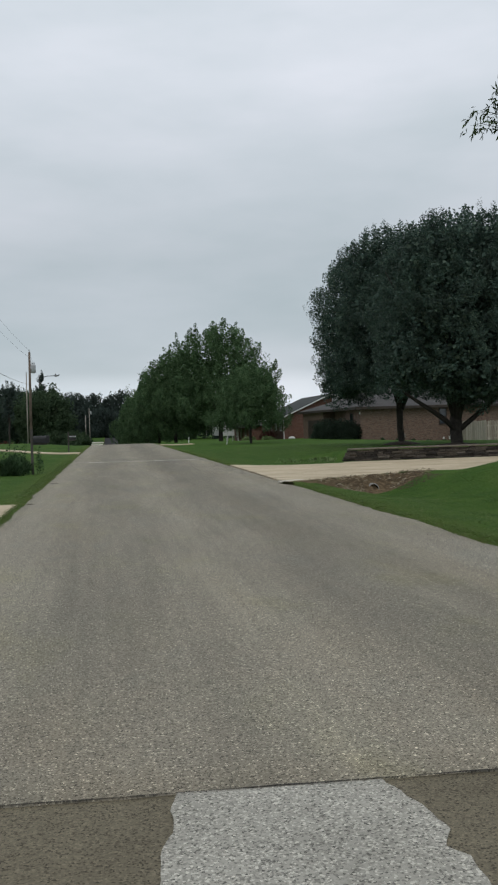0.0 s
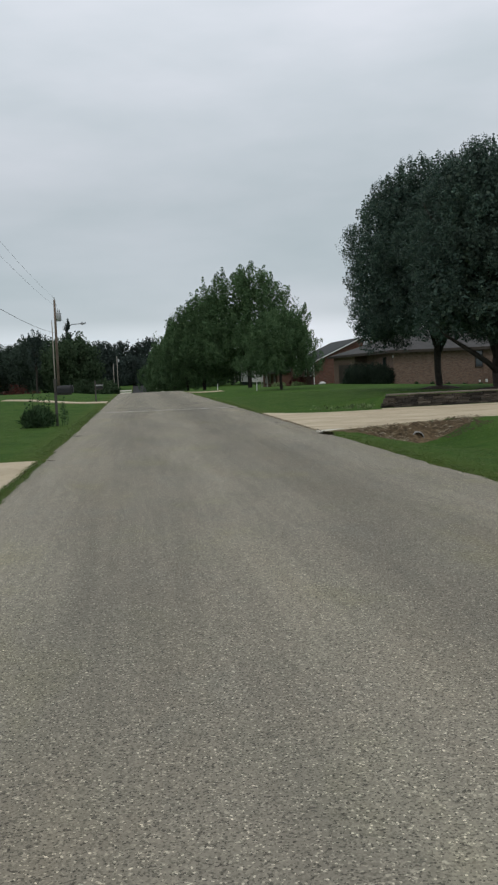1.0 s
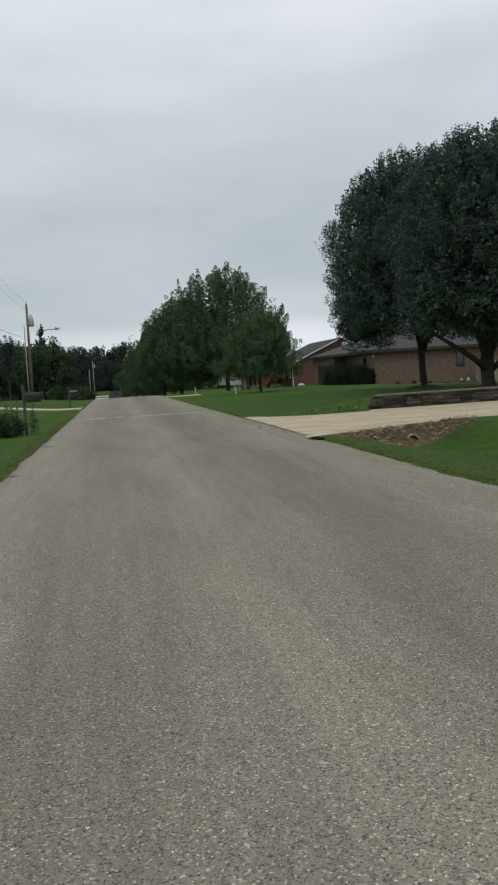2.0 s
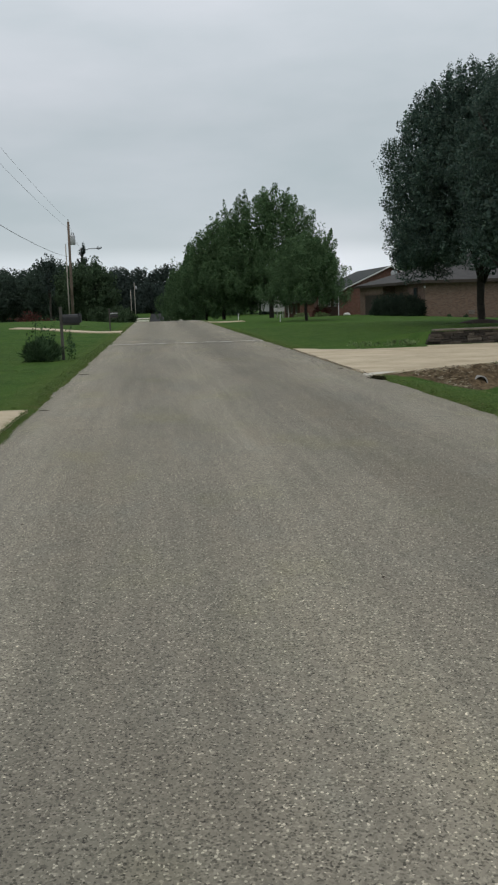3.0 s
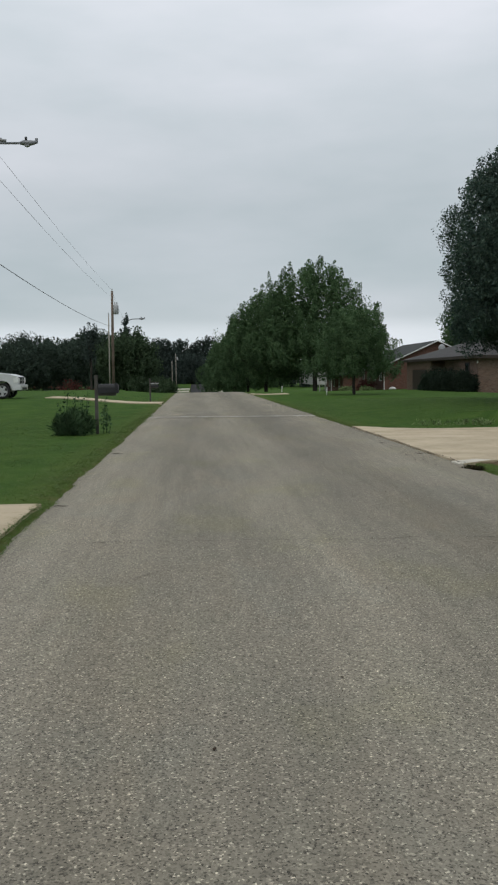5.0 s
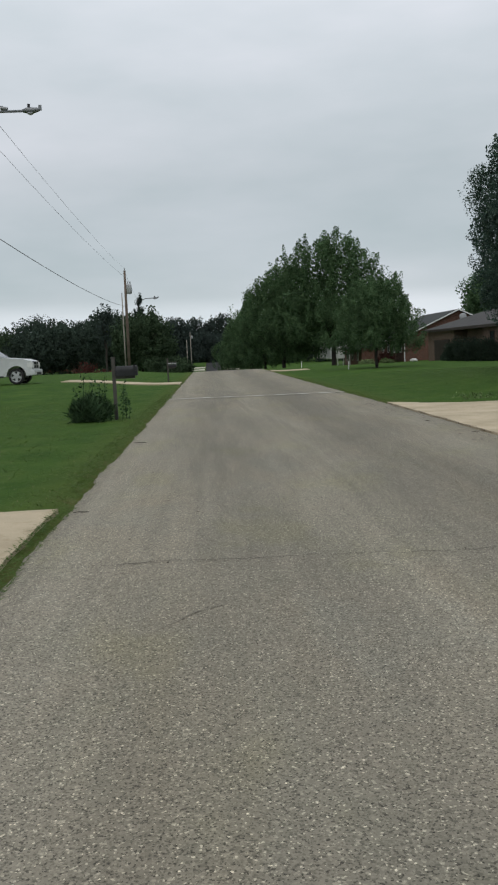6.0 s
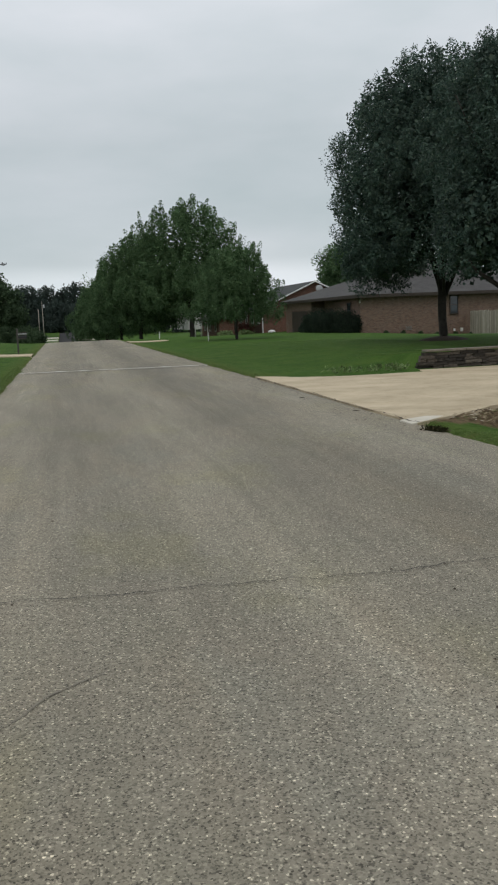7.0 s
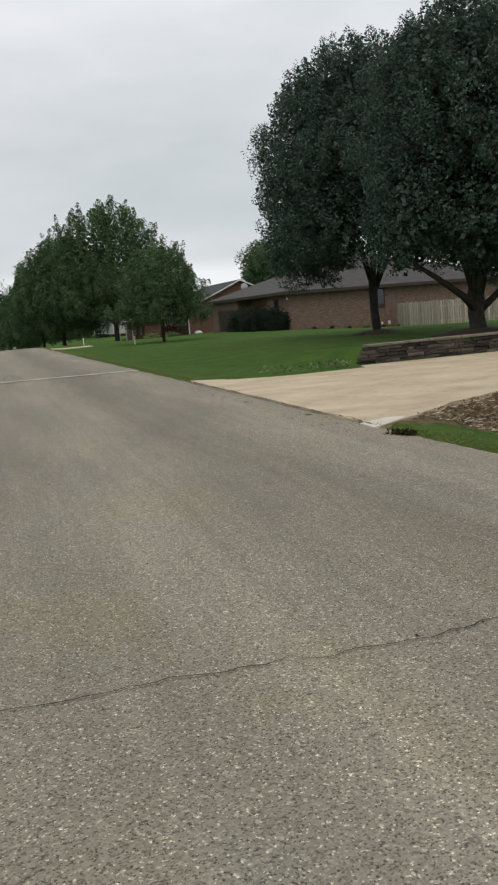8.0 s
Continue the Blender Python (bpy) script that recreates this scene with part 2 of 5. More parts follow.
BLADE.link(BLADE_MIX.outputs[0], BLADE.t.nodes["Material Output"].inputs["Surface"])
BLADE = BLADE.m
BARK = mottled("dark_bark", (0.020, 0.017, 0.014), (0.055, 0.047, 0.040), 6, 50, 0.95, 0.8)
POLE_WOOD = mottled("weathered_pole_wood", (0.10, 0.075, 0.058), (0.19, 0.145, 0.115), 1.2, 30, 0.9, 0.4)
PALE_POLE = mottled("pale_weathered_pole", (0.22, 0.20, 0.17), (0.36, 0.33, 0.29), 1.2, 30, 0.9, 0.3)
GREY_WOOD = mottled("grey_post_wood", (0.05, 0.047, 0.042), (0.10, 0.094, 0.084), 4, 45, 0.9, 0.4)
PEAR_LEAF = leaf_mat("pear_leaf", (0.042, 0.076, 0.060), (0.070, 0.114, 0.088), (0.118, 0.164, 0.116), 0.9, 0.5, 0.20)
MAPLE_LEAF = leaf_mat("maple_leaf", (0.072, 0.130, 0.064), (0.096, 0.164, 0.078), (0.126, 0.194, 0.090), 0.6)
OLIVE_LEAF = leaf_mat("olive_leaf", (0.048, 0.078, 0.044), (0.068, 0.108, 0.058), (0.085, 0.125, 0.066), 0.4)
WOOD_LEAF = leaf_mat("dark_wood_leaf", (0.044, 0.060, 0.055), (0.056, 0.078, 0.068), (0.066, 0.088, 0.074), 0.25)
FAR_LEAF = leaf_mat("far_leaf", (0.046, 0.066, 0.053), (0.056, 0.083, 0.062), (0.066, 0.094, 0.067), 0.3)
EVERGREEN_LEAF = leaf_mat("evergreen_leaf", (0.018, 0.030, 0.021), (0.030, 0.046, 0.031), (0.040, 0.058, 0.038), 0.5)
WILLOW_LEAF = leaf_mat("willow_leaf", (0.040, 0.060, 0.030), (0.075, 0.105, 0.055))
SHRUB_LEAF = leaf_mat("shrub_leaf", (0.030, 0.060, 0.030), (0.060, 0.105, 0.050))
HOSTA_LEAF = leaf_mat("pale_leaf", (0.11, 0.17, 0.07), (0.20, 0.26, 0.12))
RED_LEAF = leaf_mat("dark_red_leaf", (0.075, 0.032, 0.028), (0.14, 0.055, 0.045), None, 0.3)
MULCH = mottled("bark_mulch", (0.018, 0.012, 0.008), (0.060, 0.040, 0.027), 7, 60, 0.95, 0.8)
BRICK_TAN = brick_mat("tan_brick", (0.180, 0.114, 0.084), (0.116, 0.074, 0.056), (0.200, 0.162, 0.134))
BRICK_RED = brick_mat("red_brick", (0.145, 0.066, 0.046), (0.100, 0.046, 0.034), (0.16, 0.118, 0.096))
SHINGLE = mottled("grey_shingle", (0.043, 0.040, 0.040), (0.076, 0.072, 0.070), 1.5, 18, 0.9, 0.5)
SHINGLE_DARK = mottled("dark_shingle", (0.032, 0.036, 0.036), (0.062, 0.068, 0.066), 1.5, 18, 0.9, 0.5)
BROWN_TRIM = mottled("brown_trim_paint", (0.035, 0.026, 0.021), (0.055, 0.042, 0.034), 2, 30, 0.6)
WHITE_TRIM = mottled("white_trim_paint", (0.60, 0.60, 0.59), (0.78, 0.78, 0.76), 2, 30, 0.6, 0.05)
SIDING = mottled("pale_siding", (0.42, 0.42, 0.40), (0.55, 0.54, 0.52), 1, 20, 0.7, 0.05)
GLASS = glass_mat("dark_window_glass")
STONE = stone_mat()
STONE_CAP = mottled("pale_cap_stone", (0.12, 0.102, 0.083), (0.22, 0.19, 0.155), 5, 30, 0.9, 0.4)
PLANK = plank_mat()
CAR_PAINT = mottled("silver_white_paint", (0.50, 0.51, 0.51), (0.58, 0.59, 0.59), 1, 4, 0.28, 0.02, 0.1, 0.5)
TYRE = mottled("tyre_rubber", (0.012, 0.012, 0.012), (0.025, 0.025, 0.025), 4, 40, 0.9)
CHROME = mottled("brushed_rim_metal", (0.45, 0.45, 0.46), (0.62, 0.62, 0.63), 3, 30, 0.3, 0.05, 0.8, 0.5)
BLACK_PLASTIC = mottled("black_plastic", (0.012, 0.013, 0.014), (0.030, 0.031, 0.033), 3, 40, 0.55)
LAMP_GREY = mottled("grey_cast_metal", (0.16, 0.17, 0.18), (0.26, 0.27, 0.28), 3, 30, 0.5, 0.05, 0.5)
TANK_GREY = mottled("painted_grey_steel", (0.30, 0.31, 0.32), (0.42, 0.43, 0.44), 3, 30, 0.5, 0.05)
WIRE = mottled("dull_cable", (0.05, 0.05, 0.055), (0.09, 0.09, 0.095), 3, 30, 0.7)
PIPE = mottled("galvanised_pipe", (0.22, 0.21, 0.20), (0.42, 0.41, 0.39), 5, 40, 0.6, 0.1, 0.3)
# near-black bore, far darker than the pipe's outside
PIPE_DARK = mottled("dark_pipe_inside", (0.010, 0.008, 0.007), (0.03, 0.024, 0.02), 5, 40, 0.9)


# ---- mesh helpers ----
def mesh_of(name, bm, material):
    me = bpy.data.meshes.new(name)
    bm.to_mesh(me)
    bm.free()
    me.materials.append(material)
    return me


def part(name, bm, material, parent=None, label="", smooth=False):
    me = mesh_of(name, bm, material)
    if smooth:
        me.polygons.foreach_set("use_smooth", [True] * len(me.polygons))
    ob = new(name, me)
    ob.parent = parent
    if label:
        ob["label"] = label
    return ob


def thing(name, place, label, category, group="", kind="", turn=0.0):
    ob = new(name)
    ob.empty_display_size = 0.2
    ob.matrix_basis = pose(*place, 0, 0, turn)
    return tagged(ob, label, category, group, kind)


def box(bm, x0, y0, z0, x1, y1, z1, bevel=0.0, m=None):
    vs = [bm.verts.new((x, y, z)) for z in (z0, z1) for x, y in ((x0, y0), (x1, y0), (x1, y1), (x0, y1))]
    fs = [bm.faces.new([vs[i] for i in f]) for f in ((3, 2, 1, 0), (4, 5, 6, 7), (0, 1, 5, 4), (1, 2, 6, 5), (2, 3, 7, 6), (3, 0, 4, 7))]
    if m is not None:
        bmesh.ops.transform(bm, matrix=m, verts=vs)
    if bevel:
        edges = list({e for f in fs for e in f.edges})
        bmesh.ops.bevel(bm, geom=edges, offset=bevel, segments=2, affect="EDGES", profile=0.6)
    return vs


def boxed(*dims, bevel=0.0):
    bm = bmesh.new()
    box(bm, *dims, bevel=bevel)
    return bm


def tube(bm, points, radii, sides=8, cap=True):
    """A tapered tube along points."""
    rings, last = [], None
    for i, p in enumerate(points):
        p = Vector(p)
        a = Vector(points[max(i - 1, 0)])
        b = Vector(points[min(i + 1, len(points) - 1)])
        d = (b - a).normalized()
        side = d.cross(Vector((0.0, 0.0, 1.0)))
        if side.length < 0.05:
            side = last if last is not None else Vector((1, 0, 0))
        side = (side - d * side.dot(d)).normalized()
        last = side
        up = side.cross(d)
        r = radii[i] if hasattr(radii, "__len__") else radii
        rings.append([bm.verts.new(p + r * (side * math.cos(k * math.tau / sides) + up * math.sin(k * math.tau / sides))) for k in range(sides)])
    for a, b in zip(rings, rings[1:]):
        for k in range(sides):
            bm.faces.new((a[k], a[(k + 1) % sides], b[(k + 1) % sides], b[k]))
    if cap:
        bm.faces.new(rings[0][::-1])
        bm.faces.new(rings[-1])


def tubed(points, radii, sides=8):
    bm = bmesh.new()
    tube(bm, points, radii, sides)
    return bm


def prism(bm, outline, z0, z1):
    """An upright prism from a counter-clockwise outline; z1 may be a function of x, y."""
    top = z1 if callable(z1) else (lambda x, y: z1)
    low = [bm.verts.new((x, y, z0)) for x, y in outline]
    high = [bm.verts.new((x, y, top(x, y))) for x, y in outline]
    n = len(outline)
    for i in range(n):
        bm.faces.new((low[i], low[(i + 1) % n], high[(i + 1) % n], high[i]))
    bm.faces.new(high)
    bm.faces.new(low[::-1])


def smooth(a, b, x):
    t = min(max((x - a) / (b - a), 0.0), 1.0)
    return t * t * (3 - 2 * t)


def raw_mesh(name, verts, quad, material):
    """A mesh of separate faces with quad corners each, from an array of corners."""
    me = bpy.data.meshes.new(name)
    n = len(verts)
    me.vertices.add(n)
    me.vertices.foreach_set("co", np.ascontiguousarray(verts[:, :3], dtype=np.float32).ravel())
    me.loops.add(n)
    me.loops.foreach_set("vertex_index", np.arange(n, dtype=np.int32))
    me.polygons.add(n // quad)
    me.polygons.foreach_set("loop_start", np.arange(0, n, quad, dtype=np.int32))
    me.update(calc_edges=True)
    if verts.shape[1] == 6:
        me.polygons.foreach_set("use_smooth", np.ones(n // quad, dtype=bool))
        me.normals_split_custom_set_from_vertices(np.ascontiguousarray(verts[:, 3:], dtype=np.float32))
    me.materials.append(material)
    return me


# ---- the ground ----
LEFT_EDGE, RIGHT_EDGE = -2.7, 3.68


def road_z(y):
    """The road's height along its way: level, over a crest into a long dip, and up again."""
    return -5.6 * smooth(84, 190, y) + 1.3 * smooth(215, 300, y) + 4.3 * smooth(300, 600, y)


def land_z(x, y):
    z = road_z(y) * (1 - 0.75 * smooth(9, 28, abs(x - 0.5)) * (1 - smooth(200, 300, y)))
    near = 1 - smooth(84, 110, y)
    # the swale on the culvert's side, and the bank beyond it
    sw = math.exp(-((x - 6.4) / 1.5) ** 2) * (1 - smooth(-0.72, -0.02, y - max(21.75, min(21.75 + 0.62 * (x - 3.6), 24.25))))
    z -= (0.30 + 0.20 * smooth(17, 22.5, y)) * sw * smooth(-30, 16, y)
    z += 0.75 * smooth(7.3, 11.5, x) * (1 - smooth(20.6, 24.3, y))
    z += 0.5 * smooth(11, 30, x) * (1 - smooth(20.6, 24.3, y))
    # the lawn behind the retaining wall
    ter = smooth(32.35, 32.55, y) if x > 8.3 else smooth(32.6, 37.0, y)
    z += near * ter * smooth(5.2, 9.2, x) * (0.40 - 0.17 * smooth(33, 38, y) - 0.17 * smooth(46, 74, y))
    z -= near * 0.50 * smooth(20, 31, x) * smooth(48, 61, y)
    z -= 0.05 * smooth(3.6, 4.6, x) * smooth(33, 35, y) * near
    z -= near * 0.30 * smooth(84, 104, y) * smooth(6, 14, x)
    # the other side rises gently away from the road
    z += near * 0.42 * smooth(-3.5, -9.5, x) * smooth(38, 54, y)
    z -= 0.05 * smooth(-2.9, -4.0, x) * (1 - smooth(36, 50, y))
    z += 0.012 * noise.noise((x * 0.6, y * 0.6, 0)) * (1 if abs(x - 0.5) > 3.6 else 0)
    return z


def ground_sheet():
    xs = [-3000, -1200, -500, -250, -150, -100, -70, -50, -38, -30] + [-25 + i for i in range(15)]
    xs += [-10 + 0.5 * i for i in range(14)] + [-3.2, -2.95, -2.8, -2.62, -2.4, 0.5, 3.2, 3.6, 3.75, 3.95]
    xs += [4.25 + 0.25 * i for i in range(34)] + [12.75 + 0.75 * i for i in range(24)] + [32, 36, 42, 50, 65, 90, 130, 200, 400, 1200, 3000]
    ys = [-3000, -1000, -300, -100, -50, -30, -20, -12, -8, -5, -2, 0, 2, 4] + [5 + 0.6 * i for i in range(25)]
    ys += [20.2 + 0.25 * i for i in range(18)] + [25, 26, 28, 30, 31.5, 32.3, 32.45, 32.6, 33] + [33.5 + 0.75 * i for i in range(62)]
    ys += [81 + 2 * i for i in range(26)] + [135 + 6 * i for i in range(16)] + [234 + 12 * i for i in range(32)] + [640, 800, 1200, 2000, 4000]
    bm = bmesh.new()
    rows = []
    for y in ys:
        row = []
        for x in xs:
            under = (0.07 if y < 94 else 0.25) if LEFT_EDGE - 0.12 < x < RIGHT_EDGE + 0.1 and y < 560 else 0.0
            drive = 0.12 if 3.6 < x < 26 and max(21.75, min(21.75 + 0.62 * (x - 3.6), 24.25)) < y < (32.2 if x > 8.1 else 31.3) else 0.0
            drive = 0.08 if x < -3.0 and 12.5 < y < 18.1 else drive
            row.append(bm.verts.new((x, y, land_z(x, y) - under - drive - 0.012)))
        rows.append(row)
    for a, b in zip(rows, rows[1:]):
        for i in range(len(xs) - 1):
            bm.faces.new((a[i], a[i + 1], b[i + 1], b[i]))
    return tagged(part("ground", bm, LAWN, smooth=True), "mown green lawns with dry verges beside the road", "ground", kind="structure")


ground_sheet()


def edge_wobble(y, seed):
    return 0.10 * noise.noise((y * 0.45, seed, 0)) + 0.055 * noise.noise((y * 1.9, seed + 5, 0)) + 0.03 * noise.noise((y * 6.5, seed + 9, 0))


def road_surface():
    """The chip-sealed road from its lip near the camera to the crest and beyond, with ragged edges."""
    bm = bmesh.new()
    ys = [3.43] + [3.75 + 0.15 * i for i in range(480)] + [76 + 2 * i for i in range(80)]
    prev = None
    for k, y in enumerate(ys):
        if y > 95:
            break
        wl, wr = edge_wobble(y, 1.0), edge_wobble(y, 4.0)
        lip = 0.02 * noise.noise((0, 0, 3)) if k == 0 else 0
        row = []
        for j in range(25):
            u = j / 24
            x = (LEFT_EDGE + wl) * (1 - u) + (RIGHT_EDGE + wr) * u
            yy = y + (0.03 * noise.noise((x * 3.0, 2.0, 0)) + 0.012 * noise.noise((x * 14.0, 7.0, 0)) - 0.058 * (x + 0.7) if k == 0 else 0)
            drop = 0.035 if j in (0, 24) else 0.0
            row.append(bm.verts.new((x, yy, road_z(y) - drop + 0.004 * noise.noise((x * 1.3, y * 1.3, 0)))))
        if prev:
            for a in range(24):
                bm.faces.new((prev[a], prev[a + 1], row[a + 1], row[a]))
        else:
            low = [bm.verts.new((v.co.x, v.co.y - 0.004, -0.05)) for v in row]
            for a in range(24):
                bm.faces.new((low[a], low[a + 1], row[a + 1], row[a]))
        prev = row
    return tagged(part("road", bm, ASPHALT, smooth=True), "worn tan-grey chip-seal asphalt street without kerbs", "road", kind="structure")


road_surface()


def far_road():
    bm = bmesh.new()
    prev = None
    for i in range(113):
        y = 94.5 + 3.0 * i
        row = [bm.verts.new((x, y, road_z(y) - (0.004 if i == 0 else 0) + dz)) for x, dz in ((LEFT_EDGE, -0.05), (LEFT_EDGE + 0.05, 0.0), (0.5, 0.03), (RIGHT_EDGE - 0.05, 0.0), (RIGHT_EDGE, -0.05))]
        if prev:
            for a in range(4):
                bm.faces.new((prev[a], prev[a + 1], row[a + 1], row[a]))
        prev = row
    return tagged(part("far_road", bm, FAR_ASPHALT, smooth=True), "darker asphalt street rising beyond the crest", "road", kind="structure")


far_road()


def old_road():
    bm = bmesh.new()
    prism(bm, [(LEFT_EDGE - 0.05, -60), (RIGHT_EDGE + 0.05, -60), (RIGHT_EDGE + 0.05, 3.7), (LEFT_EDGE - 0.05, 3.7)], -0.06, -0.013)
    return tagged(part("old_road", bm, OLD_ASPHALT), "older dark brown asphalt before the newer surface", "road", kind="structure")


old_road()


def gravel_patch():
    bm = bmesh.new()
    outline = [(-1.05, -0.6), (0.36, -0.6), (0.36, 1.9), (0.27, 2.45), (0.28, 2.70), (0.23, 2.79), (0.29, 2.90), (0.27, 3.07), (0.22, 3.25), (0.17, 3.45),
               (-0.66, 3.47), (-0.70, 3.32), (-0.70, 3.14), (-0.76, 2.98), (-0.78, 2.74), (-0.86, 2.2), (-0.95, 1.2)]
    fine = []
    for (x0, y0), (x1, y1) in zip(outline, outline[1:] + outline[:1]):
        n = max(1, int(math.hypot(x1 - x0, y1 - y0) / 0.035))
        for i in range(n):
            u = i / n
            x, y = x0 + (x1 - x0) * u, y0 + (y1 - y0) * u
            fine.append((x + 0.014 * noise.noise((x * 22, y * 22, 0)), y + 0.014 * noise.noise((x * 22, y * 22, 4))))
    prism(bm, fine, -0.03, -0.006)
    return tagged(part("gravel_patch", bm, GRAVEL_PATCH), "pale grey coarse gravel repair patch in the asphalt", "road patch", kind="structure")


gravel_patch()


def strip(name, y0, x0, x1, width, z, material, label, seed, wander=0.06, slope=0.0, kind="structure"):
    """A thin crooked band across the road."""
    bm = bmesh.new()
    prev = None
    n = int((x1 - x0) / 0.06)
    for i in range(n + 1):
        x = x0 + (x1 - x0) * i / n
        y = y0 + slope * (x - x0) + wander * noise.noise((x * 1.1, seed, 0)) + wander * 0.5 * noise.noise((x * 6.0, seed, 3))
        w = width * max(0.42, 0.6 + 1.0 * noise.noise((x * 2.6, seed, 8)))
        pair = (bm.verts.new((x, y - w / 2, z)), bm.verts.new((x, y + w / 2, z)))
        if prev:
            bm.faces.new((prev[0], pair[0], pair[1], prev[1]))
        prev = pair
    return tagged(part(name, bm, material), label, "road seam", kind=kind)


strip("road_crack", 15.52, -2.62, 3.3, 0.0125, 0.010, CRACK_SHADE, "thin dark crack across the asphalt", 2.0, 0.16, -0.055)
# the lip's shadow, laid on as a flat dark strip
strip("road_lip_shadow", 3.535, -2.6, 3.6, 0.010, -0.0005, CRACK_SHADE, "dark strip painted as the shadow at the lip of the newer asphalt", 6.0, 0.01, -0.058)
strip("road_seam", 39.4, -2.66, 3.55, 0.55, 0.016, SEAM, "pale mortar seam across the asphalt", 3.0, 0.05, -0.10)


def slab(name, outline, z0, z1, material, label):
    bm = bmesh.new()
    prism(bm, outline, z0, z1)
    return tagged(part(name, bm, material), label, "driveway", kind="structure")


def drive_top(x, y):
    return 0.003 - 0.036 * smooth(3.7, 5.5, x) + 0.35 * smooth(14, 40, x)


def wobbly(points, step=0.25, amount=0.03):
    out = []
    for (x0, y0), (x1, y1) in zip(points, points[1:] + points[:1]):
        n = max(1, int(math.hypot(x1 - x0, y1 - y0) / step))
        for i in range(n):
            x, y = x0 + (x1 - x0) * i / n, y0 + (y1 - y0) * i / n
            out.append((x + amount * noise.noise((x * 2, y * 2, 0)), y + amount * noise.noise((x * 2, y * 2, 5))))
    return out


slab("driveway", wobbly([(3.62, 21.6), (4.3, 22.1), (5.6, 23.2), (7.2, 24.05), (9, 24.3), (26, 24.3), (26, 32.15), (8.0, 32.0), (6.2, 31.6), (4.6, 31.75), (3.72, 32.3)]), -0.2, drive_top, CONCRETE,
     "broad tan concrete driveway with a chipped edge")
slab("driveway_repair", [(3.50, 21.52), (4.05, 21.95), (4.3, 22.22), (4.05, 22.28), (3.52, 22.0)], -0.05, lambda x, y: drive_top(x, y) + 0.004, WHITE_CONCRETE, "pale concrete repair at the driveway corner")
slab("neighbour_driveway", wobbly([(-40, 12.4), (-3.6, 12.4), (-2.9, 11.6), (-2.86, 15.0), (-2.84, 18.15), (-40, 18.15)]), -0.2, -0.012, CONCRETE, "tan concrete driveway across the lawn")


def edge_joint():
    """The broken dark joint where the driveway meets the asphalt, with chipped spots."""
    bm = bmesh.new()
    prev = None
    for i in range(176):
        y = 21.7 + 0.06 * i
        x = 3.63 + 0.06 * noise.noise((0, y * 0.9, 3)) + 0.05 * noise.noise((0, y * 4, 7))
        w = max(0.005, 0.009 + 0.032 * noise.noise((0, y * 1.7, 1)) + 0.02 * noise.noise((0, y * 7, 2)))
        pair = (bm.verts.new((x - w, y, 0.009)), bm.verts.new((x + w, y, 0.009)))
        if prev:
            bm.faces.new((prev[0], prev[1], pair[1], pair[0]))
        prev = pair
    return tagged(part("driveway_joint", bm, MULCH), "dark broken joint between asphalt and driveway", "road seam", kind="structure")


edge_joint()


def far_drive(x0, x1, y0, y1, label):
    """A pale drive that climbs a lawn beside the street."""
    bm = bmesh.new()
    prev = None
    for i in range(19):
        x = x0 + (x1 - x0) * i / 18
        z = max(land_z(x, y0), land_z(x, y1)) + 0.03
        row = [bm.verts.new((x, y, zz)) for y, zz in ((y0, z - 0.2), (y0, z), (y1, z), (y1, z - 0.2))]
        if prev:
            for a in range(3):
                bm.faces.new((row[a], row[a + 1], prev[a + 1], prev[a]))
        prev = row
    return tagged(part("far_driveway", bm, CONCRETE), label, "driveway", kind="structure")


far_drive(-2.8, -9.3, 55.6, 58.6, "pale concrete driveway climbing a lawn")
far_drive(3.72, 6.8, 76.0, 79.0, "short pale concrete driveway under maples")


# ---- trees and plants ----
def leaf_faces(rng, p, d, size, flat, stretch, twist, broad=0.34):
    """Corners and normals of folded lozenge leaves at points p, on twigs that point outwards along d."""
    n = len(p)
    along = d * np.array([1, 1, 0.5]) * 0.6 + rng.normal(size=(n, 3)) * 0.7 + np.array([0, 0, -flat])
    along /= np.linalg.norm(along, axis=1, keepdims=True)
    turn = rng.normal(size=(n, 3))
    face = turn * 0.30 + np.array([0, 0, 0.45]) + d
    side = np.cross(along, face)
    side /= np.linalg.norm(side, axis=1, keepdims=True) + 1e-6
    up = np.cross(side, along)
    s = size * rng.uniform(0.65, 1.25, (n, 1))
    v = np.empty((n, 4, 6))
    v[:, 0, :3] = p
    v[:, 1, :3] = p + along * s * 0.5 * stretch + side * s * broad + up * s * 0.10
    v[:, 2, :3] = p + along * s * stretch - up * s * 0.06
    v[:, 3, :3] = p + along * s * 0.5 * stretch - side * s * broad + up * s * 0.10
    bent = d + np.array([0, 0, 0.35]) + twist * (turn * 0.5 + up)
    bent /= np.linalg.norm(bent, axis=1, keepdims=True) + 1e-6
    v[:, :, 3:] = bent[:, None, :]
    return v.reshape(-1, 6)


def leaves(rng, centres, radii, per, size, flat=0.35, stretch=1.0, twist=0.5, broad=0.34):
    """Leaves on many small round tufts."""
    n = len(centres) * per
    c = np.repeat(np.asarray(centres, float), per, 0)
    r = np.repeat(np.asarray(radii, float).reshape(len(centres), -1) * np.ones((1, 3)), per, 0)
    d = rng.normal(size=(n, 3))
    d /= np.linalg.norm(d, axis=1, keepdims=True)
    p = c + d * r * (rng.uniform(0.30, 1.0, (n, 1)) ** 0.4)
    return leaf_faces(rng, p, d, size, flat, stretch, twist, broad)


